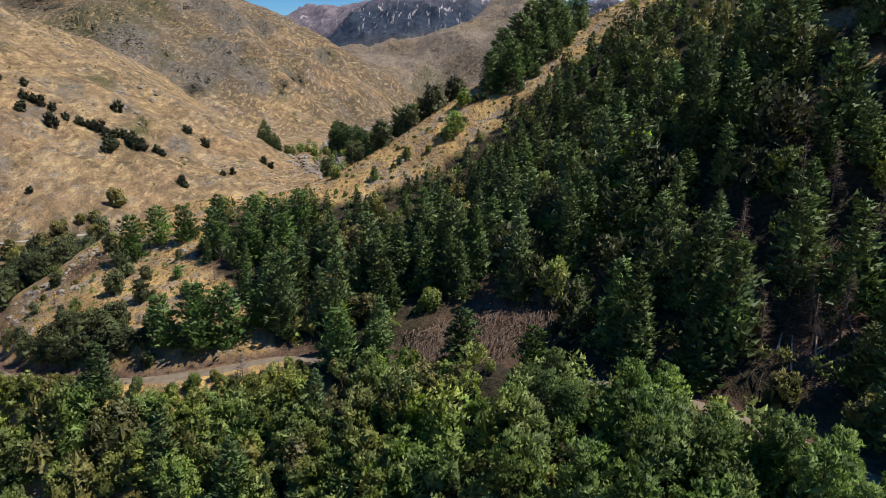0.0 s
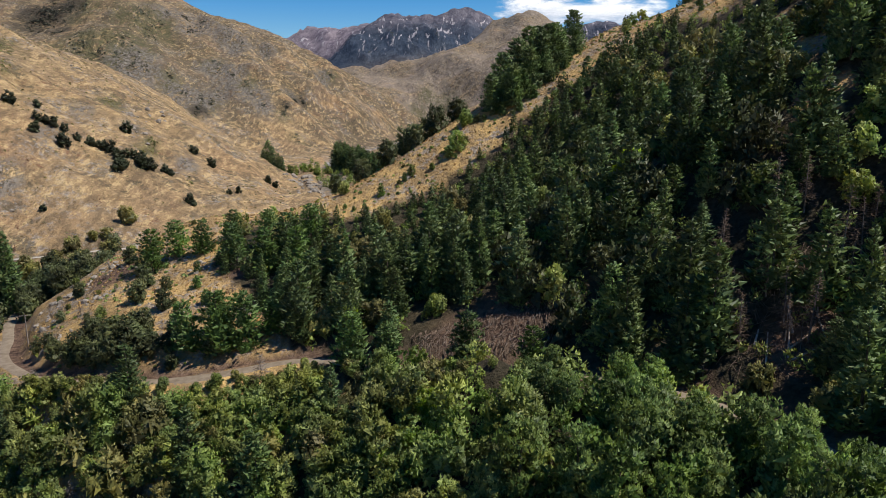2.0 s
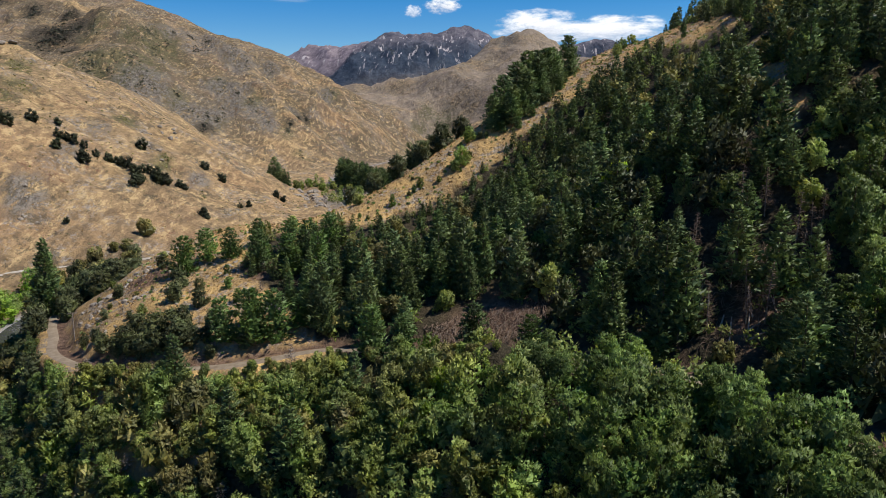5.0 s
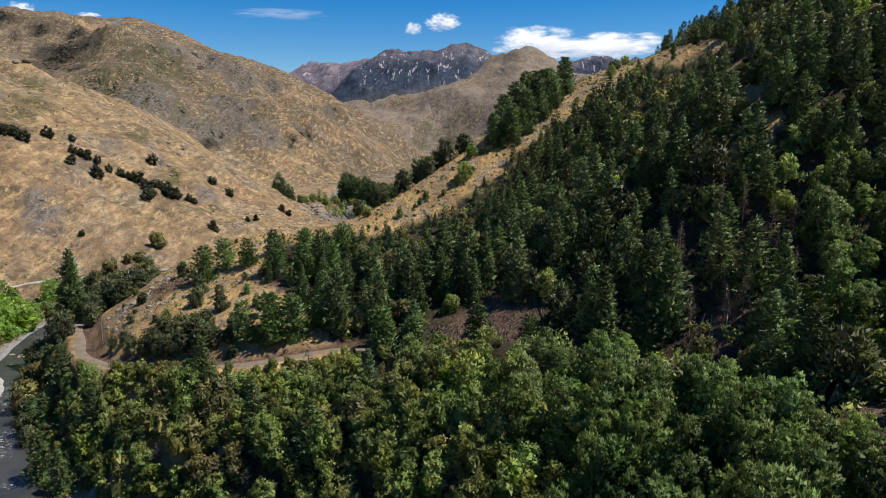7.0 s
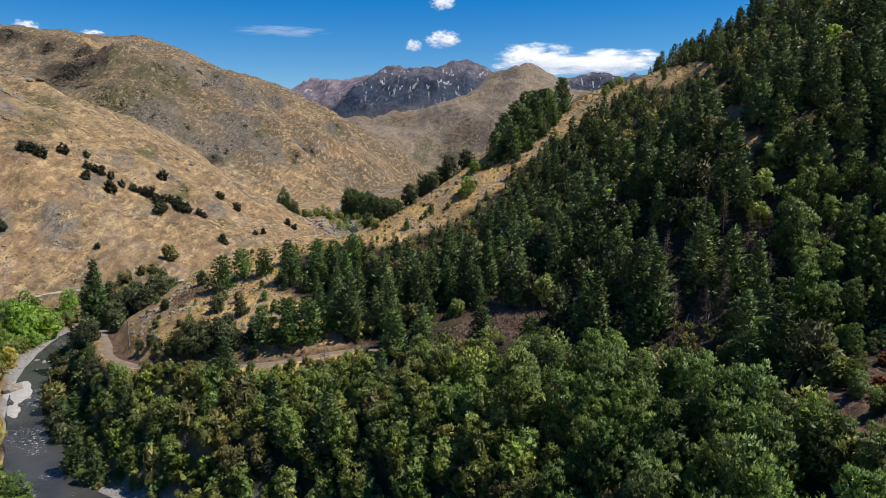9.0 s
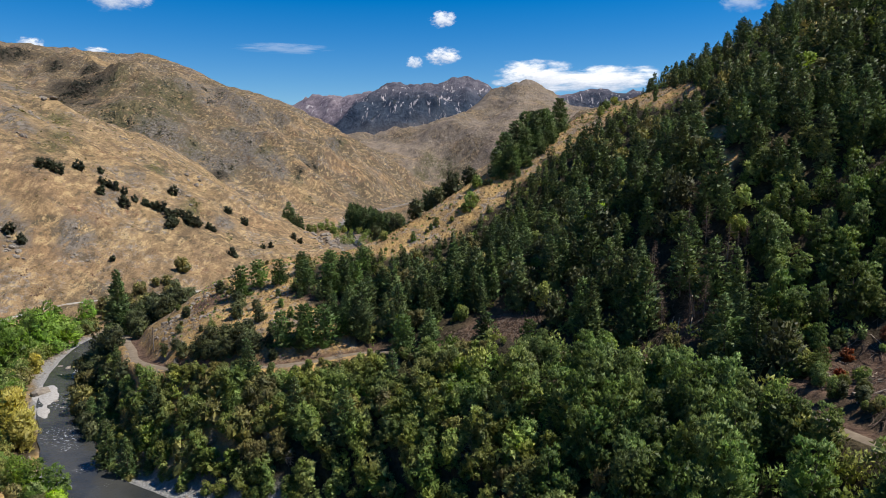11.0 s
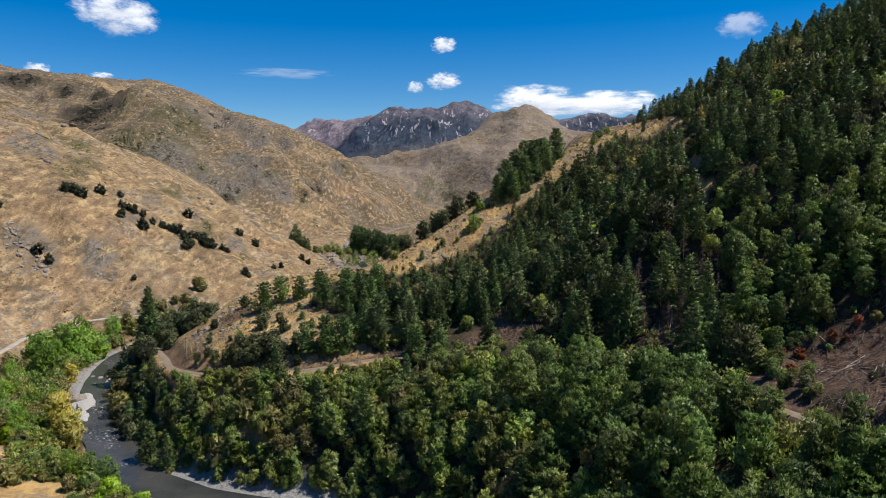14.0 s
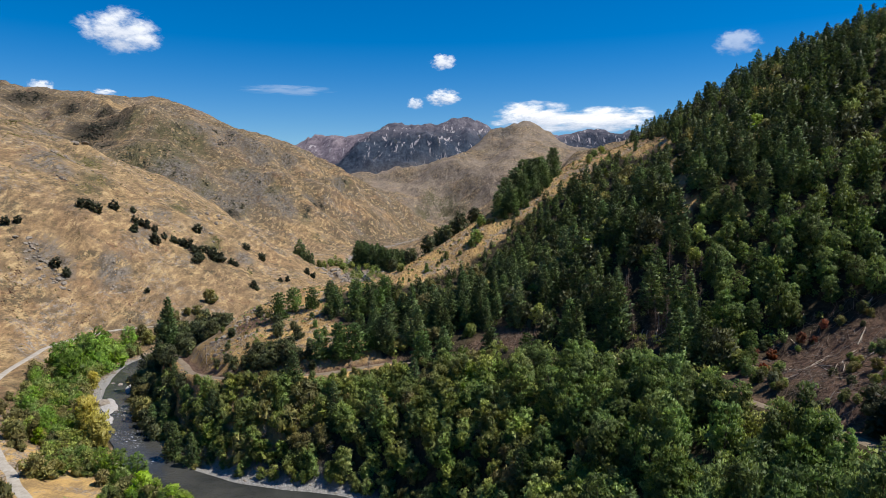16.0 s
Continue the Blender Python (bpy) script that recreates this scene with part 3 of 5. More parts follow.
    grain, marks = fbm(fx, fy, 40.0, 3, 61), []
    for spots in (SCRUBBY, GREENISH, CRAGGY):
        mark = np.zeros(fx.shape)
        for a, b, r in spots:
            mark = np.maximum(mark, 1 - step(0.9 * r, 2.3 * r, np.hypot(fx - a, (fy - b) / 1.9) + 0.7 * r * grain))
        marks.append(mark)
    layer = me.color_attributes.new("patch", "FLOAT_COLOR", "POINT")
    layer.data.foreach_set("color", np.stack((*marks, np.ones(fx.shape)), -1).astype(np.float32).ravel())
    heath = step(1560, 1800, fy) * (1 - 0.5 * step(-500, -700, fx))
    me.attributes.new("heath", "FLOAT", "POINT").data.foreach_set("value", heath.astype(np.float32))
    return tagged(new("ground", me), "dry tawny valley sides rising to bare mountains", "ground", kind="structure")


ground = ground_sheet()


def ribbon(name, line, half, lift, mat, edge=0.4, seed=1, taper=0.0):
    """A sheet along a line, with uneven sides and a slight crown."""
    d = np.gradient(line[:, :2], axis=0)
    d /= np.linalg.norm(d, axis=1)[:, None]
    side = np.stack((d[:, 1], -d[:, 0]), -1)
    across = np.array([-1.0, -0.5, 0.0, 0.5, 1.0])
    verts = []
    for a in across:
        wide = half * (1 - taper * step(300, 420, line[:, 1])) * (1 + edge * 0.5 * fbm(line[:, 0] + a * 50, line[:, 1], 9.0, 3, seed))
        xy = line[:, :2] + side * (a * wide)[:, None]
        verts.append(np.column_stack((xy, line[:, 2] + lift * (1 - 2.2 * a * a * abs(a)))))
    v = np.stack(verts, 1)
    k = np.arange(v.shape[0] * v.shape[1]).reshape(v.shape[:2])
    faces = np.stack((k[:-1, :-1], k[:-1, 1:], k[1:, 1:], k[1:, :-1]), -1).reshape(-1, 4)
    return new(name, mesh_of(name, v.reshape(-1, 3), faces[:, ::-1], mat, True))


tagged(ribbon("road_1", smooth_line(ROAD, 2.0), 1.95, 0.16, M_ROAD), "narrow unsealed gravel road cut into the slope", "road", kind="structure")
tagged(ribbon("road_2", np.array([q for q in smooth_line(FARM_ROAD, 3.0) if q[1] < 345]), 2.3, 0.16, M_PALE_ROAD), "pale gravel road along the valley floor", "road", kind="structure")
tagged(ribbon("water", np.array([q for q in smooth_line(RIVER, 3.0) if q[1] < 770]), 7.2, -0.25, M_WATER, 0.2, 7, 0.5), "dark shallow river between gravel banks", "river", kind="structure")


# ---- plants ----
def rand_dirs(rng, count):
    v = rng.normal(size=(count, 3))
    return v / np.linalg.norm(v, axis=1)[:, None]


def leaf_quads(centres, normals, size, rng, fold=0.35, long=1.5):
    """A bent, pointed leaf spray at each centre: four points and two triangles."""
    k = len(centres)
    t = np.cross(normals, rand_dirs(rng, k))
    t /= np.linalg.norm(t, axis=1)[:, None] + 1e-9
    b = np.cross(normals, t)
    s = (size * rng.uniform(0.6, 1.35, k))[:, None]
    drop = normals * s * fold
    v = np.stack((centres - t * s * long * 0.5, centres + b * s * 0.5 + drop * 0.2, centres + t * s * long * 0.5 - drop, centres - b * s * 0.5 - drop * 0.4), 1)
    i = np.arange(k)[:, None] * 4
    f = np.concatenate((i + np.array([[0, 1, 2]]), i + np.array([[0, 2, 3]])), 0)
    return v.reshape(-1, 3), f


def leaf_tris(centres, normals, size, rng, long=1.35):
    """A pointed leaf spray at each centre: one triangle."""
    k = len(centres)
    t = np.cross(normals, rand_dirs(rng, k))
    t /= np.linalg.norm(t, axis=1)[:, None] + 1e-9
    b = np.cross(normals, t)
    s = (size * rng.uniform(0.6, 1.4, k))[:, None]
    v = np.stack((centres - t * s * 0.5 * long + b * s * 0.1, centres + b * s * 0.55 + t * s * 0.15, centres + t * s * 0.6 * long - b * s * 0.4), 1)
    return v[:, ::-1].reshape(-1, 3), np.arange(3 * k).reshape(-1, 3)


def tube(path, radii, sides=5):
    """A tapered tube along a path."""
    path = np.asarray(path, float)
    d = np.gradient(path, axis=0)
    d /= np.linalg.norm(d, axis=1)[:, None] + 1e-9
    ref = np.where(np.abs(d[:, 2:3]) > 0.9, np.array([[1.0, 0, 0]]), np.array([[0, 0, 1.0]]))
    u = np.cross(d, ref)
    u /= np.linalg.norm(u, axis=1)[:, None] + 1e-9
    w = np.cross(d, u)
    a = np.arange(sides) * 2 * np.pi / sides
    r = np.asarray(radii, float)[:, None, None]
    v = path[:, None, :] + r * (u[:, None, :] * np.cos(a)[None, :, None] + w[:, None, :] * np.sin(a)[None, :, None])
    k = np.arange(len(path) * sides).reshape(len(path), sides)
    n_ = np.roll(k, -1, 1)
    q = np.stack((k[:-1], n_[:-1], n_[1:], k[1:]), -1).reshape(-1, 4)
    f = np.concatenate((q[:, [0, 1, 2]], q[:, [0, 2, 3]]), 0)
    return v.reshape(-1, 3), f


def merged(pieces):
    vs, fs, at = [], [], 0
    for v, f in pieces:
        vs.append(v)
        fs.append(f + at)
        at += len(v)
    return np.concatenate(vs), np.concatenate(fs)


def tufts(centres, axes, size, rng, blades=5, slim=0.34):
    """A ragged upright tuft of pointed blades at each centre: triangles and soft normals."""
    k = len(centres)
    axes = axes / (np.linalg.norm(axes, axis=1)[:, None] + 1e-9)
    u = np.cross(axes, rand_dirs(rng, k))
    u /= np.linalg.norm(u, axis=1)[:, None] + 1e-9
    w = np.cross(axes, u)
    s = (size * rng.uniform(0.65, 1.35, k))[:, None, None]
    a = (np.arange(blades)[None, :] + rng.uniform(-0.3, 0.3, (k, blades))) * 2 * np.pi / blades
    half = 0.62 * np.pi / blades * rng.uniform(0.7, 1.4, (k, blades))

    def ring(ang):
        return u[:, None, :] * np.cos(ang)[..., None] + w[:, None, :] * np.sin(ang)[..., None]

    mid = ring(a)
    low = slim * rng.uniform(0.7, 1.3, (k, blades, 1))
    v0 = centres[:, None, :] + s * (ring(a - half) * low)
    v1 = centres[:, None, :] + s * (ring(a + half) * low)
    tip = centres[:, None, :] + s * (axes[:, None, :] * rng.uniform(0.6, 1.25, (k, blades, 1)) + mid * rng.uniform(-0.05, 0.5, (k, blades, 1)) * slim)
    v = np.stack((v0, v1, tip), 2).reshape(-1, 3)
    soft = mid * 0.75 + axes[:, None, :] * 0.6 + rng.normal(0, 0.3, mid.shape)
    soft /= np.linalg.norm(soft, axis=2)[..., None]
    return v, np.repeat(soft.reshape(-1, 3), 3, 0)


def fir_shape(h, wide, seed, boughs=110, rise=0.25, bare=0.05, full=0.75, tuft=1.0, each=3, blades=4):
    """Trunk and crown of a conifer: boughs in a spiral that carry upturned plumes of needles."""
    rng = np.random.default_rng(seed)
    lean = rng.normal(0, 0.014, 2) * h
    zs = np.linspace(0, h, 7)
    trunk = tube(np.column_stack((lean[0] * (zs / h) ** 2, lean[1] * (zs / h) ** 2, zs)), 0.014 * h * (1 - zs / h) + 0.02, 6)
    uneven = rng.uniform(0.72, 1.22, 7)
    k = np.arange(boughs)
    f = np.clip(bare + (0.975 - bare) * ((k + 0.5) / boughs) ** 1.25 + rng.uniform(-0.025, 0.025, boughs), bare, 0.98)
    a = k * 2.39996 + rng.uniform(-0.5, 0.5, boughs)
    reach = wide * (1 - f) ** full * (0.65 + 0.35 * np.minimum(1, (f - bare) * 7)) * uneven[((a % 6.2832) / 0.8976).astype(int) % 7] + 0.12
    long = reach * rng.uniform(0.62, 1.15, boughs)
    out = np.stack((np.cos(a), np.sin(a), np.zeros(boughs)), -1)
    side = np.stack((-np.sin(a), np.cos(a), np.zeros(boughs)), -1)
    base = np.stack((lean[0] * f * f, lean[1] * f * f, f * h), -1)
    pts, axes, sizes = [], [], []
    for e in range(each):
        t = (0.42 + 0.62 * (e + rng.uniform(0, 0.8, boughs)) / each)[:, None]
        drop = (rise + 0.35 * f)[:, None] * t - 0.42 * t * t * (1.1 - 0.7 * f)[:, None]
        pts.append(base + out * long[:, None] * t + side * (rng.normal(0, 0.24, boughs) * long)[:, None] + np.array([0, 0, 1.0]) * drop * long[:, None])
        axes.append(out * 0.75 + np.array([0, 0, 1.0]) * rng.uniform(0.15, 0.75, boughs)[:, None] + side * rng.normal(0, 0.35, boughs)[:, None])
        sizes.append(tuft * (0.55 + 0.5 * np.minimum(1.2, long / (0.5 * wide))) * rng.uniform(0.8, 1.2, boughs))
    pts, axes, sizes = np.concatenate(pts), np.concatenate(axes), np.concatenate(sizes)
    pts = np.vstack((pts, (lean[0], lean[1], h - 0.5 * tuft)))
    axes, sizes = np.vstack((axes, (0, 0, 1.0))), np.append(sizes, 1.1 * tuft)
    v, soft = tufts(pts, axes, sizes, rng, blades, 0.42)
    core = rng.uniform(bare + 0.02, 0.85, 40)
    turn = rng.uniform(0, 6.28, 40)
    thick = 0.45 * wide * (1 - core) ** full
    mid = np.stack((np.cos(turn) * thick, np.sin(turn) * thick, core * h), -1)
    cv, _ = leaf_tris(mid, np.stack((np.cos(turn), np.sin(turn), 0.2 + 0 * turn), -1), 0.5 * wide * (1.1 - core), rng)
    cn = np.repeat(np.stack((np.cos(turn), np.sin(turn), 0 * turn), -1), 3, 0)
    v, soft = np.concatenate((v, cv)), np.concatenate((soft, cn))
    return trunk, (v, np.arange(len(v)).reshape(-1, 3), soft)


def leafy_shape(h, wide, seed, lobes=16, count=300, tuft=0.6, base=0.25, lift=0.6, stems=1, small=1.0, blades=5, peak=0.38, slim=0.4):
    """Trunk with limbs and a crown of leaf tufts on uneven lobes, closed inside by larger shaded leaves."""
    rng = np.random.default_rng(seed)
    centres, sizes = [], []
    for k in range(lobes):
        f = (k + 0.5) / lobes
        z = base * h + (0.9 - base) * h * f
        spread = wide * np.sqrt(max(0.02, 1 - (max(0.0, f - peak) / (1.06 - peak)) ** 2)) * (0.72 + 0.28 * min(1, f / peak)) * 0.72
        a = k * 2.4 + rng.uniform(-0.6, 0.6)
        r = spread * np.sqrt(rng.uniform(0.1, 1.0))
        centres.append((r * np.cos(a), r * np.sin(a), z + rng.normal(0, 0.03 * h)))
        sizes.append(small * wide * rng.uniform(0.30, 0.50) * (1.1 - 0.3 * f))
    centres, sizes = np.array(centres), np.array(sizes)
    many = count * 5
    pick = rng.choice(lobes, many, p=sizes ** 2 / (sizes ** 2).sum())
    d = rand_dirs(rng, many)
    d[:, 2] = np.where(d[:, 2] < -0.3, -d[:, 2], d[:, 2])
    pts = centres[pick] + d * (sizes[pick] * (1 + 0.10 * rng.normal(size=many)))[:, None]
    gap = np.linalg.norm(pts[:, None, :] - centres[None], axis=2) / sizes[None]
    gap[np.arange(many), pick] = 9
    outer = np.nonzero(gap.min(1) > 0.86)[0][:count]
    pts, d = pts[outer], d[outer]
    whole = pts * np.array([1 / wide, 1 / wide, 0.9 / h]) - np.array([0, 0, 0.35])
    axes = d * 0.6 + whole * 0.35 + np.array([0, 0, lift]) + rand_dirs(rng, len(d)) * 0.28
    v, soft = tufts(pts, axes, tuft, rng, blades, slim)
    lobe = np.repeat(d * 0.5 + whole * 0.4, 3 * blades, 0)
    soft = soft * 0.75 + lobe
    many = 150
    pick, d = np.arange(many) % lobes, rand_dirs(rng, many)
    mid = centres[pick] + d * (0.5 * sizes[pick])[:, None]
    cv, _ = leaf_tris(mid, d, 1.2 * sizes[pick], rng)
    v, soft = np.concatenate((v, cv)), np.concatenate((soft, np.repeat(d, 3, 0)))
    soft /= np.linalg.norm(soft, axis=1)[:, None]
    crown = (v, np.arange(len(v)).reshape(-1, 3), soft)
    wood = []
    for s in range(stems):
        foot = np.array([rng.normal(0, 0.06 * wide), rng.normal(0, 0.06 * wide), 0]) * (stems > 1)
        top = np.array([rng.normal(0, 0.1 * wide), rng.normal(0, 0.1 * wide), 0.8 * h])
        ts = np.linspace(0, 1, 6)[:, None]
        path = foot * (1 - ts) + top * ts + np.array([[1, 0, 0]]) * np.sin(ts * 5 + s) * 0.03 * h
        path[0, 2] = 0
        wood.append(tube(path, 0.022 * h / np.sqrt(stems) * (1 - 0.85 * ts[:, 0]), 5))
        for c in centres[s::max(3, stems)][:3]:
            t0 = rng.uniform(0.25, 0.6)
            start = foot * (1 - t0) + top * t0
            mid = (start + c) / 2 + np.array([0, 0, -0.03 * h])
            wood.append(tube(np.array([start, mid, c]), np.array([0.009, 0.006, 0.002]) * h, 3))
    return merged(wood), crown


def bare_shape(h, wide, seed, twigs=70):
    """A dead tree: a trunk and many bare, crooked branches."""
    rng = np.random.default_rng(seed)
    zs = np.linspace(0, h, 6)
    lean = rng.normal(0, 0.03, 2)
    trunk = tube(np.column_stack((lean[0] * zs, lean[1] * zs, zs)), 0.015 * h * (1 - zs / h) + 0.015, 5)
    parts_ = []
    for k in range(twigs):
        f = rng.uniform(0.12, 0.97)
        a = rng.uniform(0, 2 * np.pi)
        long = wide * (1.05 - f) * rng.uniform(0.5, 1.1) + 0.2
        p = np.array([lean[0] * f * h, lean[1] * f * h, f * h])
        o = np.array([np.cos(a), np.sin(a), rng.uniform(-0.25, 0.5)])
        m = p + o * long * 0.5
        e = p + o * long + rng.normal(0, 0.12, 3) * long
        parts_.append(tube(np.array([p, m, e]), (0.05, 0.036, 0.014), 3))
        for _ in range(2):
            q = m + (e - m) * rng.random()
            parts_.append(tube(np.array([q, q + rng.normal(0, 0.3, 3) * long]), (0.02, 0.008), 3))
    return trunk, merged(parts_)


class Kind:
    """A kind of plant: some shapes of it, of which copies are set out as things or joined into a stand."""

    def __init__(self, name, shapes, leaf_mat, wood_mat, label, category, group, crown="crown"):
        self.shapes, self.mats = shapes, (wood_mat, leaf_mat)
        self.name, self.label, self.category, self.group = name, label, category, group
        self.meshes = [(mesh_of("trunk", *t, wood_mat, True), mesh_of(crown, c[0], c[1], leaf_mat, False, c[2] if len(c) > 2 else None)) for t, c in shapes]
        self.crown = crown
        self.used = 0

    def plant(self, x, y, scale=1.0, tall=1.0, turn=None, label="", sink=0.25):
        which = self.used % len(self.shapes)
        self.used += 1
        root = new(self.name)
        root.empty_display_size = 0.5
        root.location = (x, y, float(land(np.array([x]), np.array([y]))[0]) - sink * scale)
        root.rotation_euler = (0, 0, random.uniform(0, 6.28) if turn is None else turn)
        root.scale = (scale, scale, scale * tall)
        tagged(root, label or self.label, self.category, self.group)
        for name, me in zip(("trunk", self.crown), self.meshes[which]):
            child = new(name, me)
            child.parent = root
        return root

    def thinned(self, shape, keep):
        """A crown with one leaf in so many, each larger, for the inside of a stand."""
        leaf = shape[0].reshape(-1, 3, 3)[::keep]
        mid = leaf.mean(1, keepdims=True)
        size = np.linalg.norm(leaf[:, 2] - leaf[:, 0], axis=1)[:, None, None]
        leaf = mid + (leaf - mid) * np.where(size > 1.8 * np.median(size), 1.0, 0.25 + 0.75 * math.sqrt(keep))
        return leaf.reshape(-1, 3), np.arange(3 * len(leaf)).reshape(-1, 3), shape[2].reshape(-1, 3, 3)[::keep].reshape(-1, 3)

    def stand(self, name, places, label, keep=2):
        """Many plants joined: a crown mesh of kind stuff; places hold x, y, scale, tallness."""
        if not len(places):
            return
        rng = np.random.default_rng(len(places))
        places = np.asarray(places, float)
        zs = land(places[:, 0], places[:, 1])
        vs, fs, ns, at = [], [], [], 0
        crowns = [self.thinned(c, keep) for _, c in self.shapes]
        for k, (p, z) in enumerate(zip(places, zs)):
            v, f, nv = crowns[k % len(crowns)]
            a = rng.uniform(0, 6.28)
            turn = np.array([[np.cos(a), -np.sin(a), 0], [np.sin(a), np.cos(a), 0], [0, 0, 1]])
            vs.append((v * (1, 1, p[3]) * p[2]) @ turn.T + (p[0], p[1], z - 0.25))
            ns.append(nv @ turn.T)
            fs.append(f + at)
            at += len(v)
        return tagged(new(name, mesh_of(name, np.concatenate(vs), np.concatenate(fs), self.mats[1], False, np.concatenate(ns))), label, self.category, kind="stuff")


FIR = Kind("fir_tree", [fir_shape(15, 4.1 + 0.5 * (k % 3), 10 + k, 150, 0.12 + 0.1 * (k % 3), 0.02, 0.66 + 0.08 * (k % 4), 0.8, 4, 3) for k in range(7)], M_FIR, M_BARK, "dark green conifer with upturned feathery boughs on the steep slope", "conifer tree", "conifers on the spur")
PINE = Kind("young_pine", [fir_shape(8, 3.1, 30 + k, 120, 0.4, 0.01, 0.55, 0.55, 4, 3) for k in range(4)], M_PINE, M_BARK, "young green pine with dense upswept branches", "conifer tree", "young pines")
BIG = Kind("crest_pine", [fir_shape(20, 6.4, 40 + k, 260, 0.3, 0.03, 0.5, 1.0, 5, 3) for k in range(4)], M_FIR, M_BARK, "tall broad dark conifer in the clump on the crest", "conifer tree", "conifer clump on the crest")
BROAD = Kind("broadleaf_tree", [leafy_shape(13, 4.8, 50 + k, 58, 880, 0.48, 0.08, 0.55, small=0.5, blades=4, slim=0.55) for k in range(6)], M_BROAD, M_BARK, "green broadleaf tree with upright leafy sprays", "tree", "broadleaf trees beside the road")
WILLOW = Kind("green_willow", [leafy_shape(13, 6.2, 60 + k, 60, 950, 0.5, 0.03, 0.45, small=0.52, blades=4, slim=0.52) for k in range(3)], M_WILLOW, M_BARK, "spreading bright green willow on the river flat", "tree", "willows on the river flat")
SCRUB = Kind("scrub_tree", [leafy_shape(6.5, 3.5, 70 + k, 24, 420, 0.34, 0.04, 0.4, stems=3, small=0.7, blades=3, peak=0.3, slim=0.6) for k in range(6)], M_SCRUB, M_BARK, "bushy rounded grey-green native scrub tree", "shrub", "native scrub above the river")
OLIVE = Kind("olive_bush", [leafy_shape(5.0, 3.0, 90 + k, 13, 270, 0.32, 0.02, 0.3, stems=3, small=0.95, blades=3, peak=0.3, slim=0.6) for k in range(4)], M_OLIVE, M_BARK, "rounded brownish olive bush with small leaves", "shrub", "olive bushes")
DARK = Kind("hill_bush", [leafy_shape(4.5, 2.5, 110 + k, 9, 90, 0.6, 0.0, 0.4, stems=2, blades=4, slim=0.5) for k in range(4)], M_DARKBUSH, M_BARK, "dark rounded bush alone on dry grass", "shrub", "bushes on the dry hillside")
YELLOW = Kind("yellow_willow", [leafy_shape(11, 4.8, 130 + k, 30, 430, 0.8, 0.03, 0.5, stems=3, small=0.78) for k in range(2)], M_YELLOW, M_BARK, "willow with yellow autumn leaves on the river bank", "tree", "yellow willows")
LIME = Kind("lime_green_tree", [leafy_shape(7, 3.0, 140 + k, 18, 420, 0.4, 0.06, 0.6, small=0.85, blades=4, slim=0.5) for k in range(3)], M_LIME, M_BARK, "small tree with yellow-green leaves among darker trees", "tree", "lime green trees")
GROVE = Kind("dark_tree", [leafy_shape(11, 5.2, 190 + k, 26, 430, 0.58, 0.03, 0.4, stems=2, small=0.86, blades=3, slim=0.6) for k in range(3)], M_GROVE, M_BARK, "dark round-headed tree crowding the end of the spur", "tree", "dark trees at the spur's end")
POPLAR = Kind("poplar", [leafy_shape(16, 2.9, 150 + k, 46, 1100, 0.5, 0.02, 1.6, small=0.85, blades=4, peak=0.15, slim=0.4) for k in range(2)], M_BROAD, M_BARK, "tall narrow poplar with upright green crown", "tree", "poplars below the road")
SNAG = Kind("dead_conifer", [bare_shape(11, 2.8, 160 + k, 100) for k in range(4)], M_BROWN, M_DEAD, "dead brown conifer with bare tangled branches", "dead tree", "dead conifers above the road", "branchwork")
GREY = Kind("dead_shrub", [bare_shape(4.0, 2.4, 170 + k, 55) for k in range(3)], M_DEAD, M_DEAD, "leafless grey shrub with tangled twigs", "dead shrub", "dead grey shrubs", "branchwork")
RED = Kind("rusty_bush", [leafy_shape(2.6, 1.5, 180 + k, 9, 110, 0.32, 0.02, stems=3) for k in range(2)], M_RED, M_BARK, "small bush with rust-red leaves on cleared ground", "shrub", "rusty bushes")

rng = np.random.default_rng(4)


def scatter(x0, x1, y0, y1, gap, jitter=0.45):
    """Places on a loose grid."""
    gx, gy = np.meshgrid(np.arange(x0, x1, gap), np.arange(y0, y1, gap))
    gx[1::2] += gap * 0.5
    return np.column_stack((gx.ravel() + rng.uniform(-jitter, jitter, gx.size) * gap, gy.ravel() + rng.uniform(-jitter, jitter, gx.size) * gap))


def set_out(kind, places, scales, most, name, label, tall=(0.88, 1.15), lead=None, keep=2):
    """The first of the places become things, the rest one stand."""
    places, scales = np.asarray(places), np.asarray(scales)
    ts = rng.uniform(*tall, len(places))
    order = np.argsort(np.hypot(places[:, 0] - 5, places[:, 1] - 40)) if lead is None else lead
    for k in order[:most]:
        kind.plant(places[k, 0], places[k, 1], scales[k], ts[k])
    rest = order[most:]
    if len(rest):
        kind.stand(name, np.column_stack((places[rest], scales[rest], ts[rest])), label, keep)


def clear(x, y, spots):
    """True where no listed spot (x, y, radius) lies."""
    ok = np.ones(len(x), bool)
    for a, b, r in spots:
        ok &= np.hypot(x - a, y - b) > r
    return ok


CREST_ROCKS = []
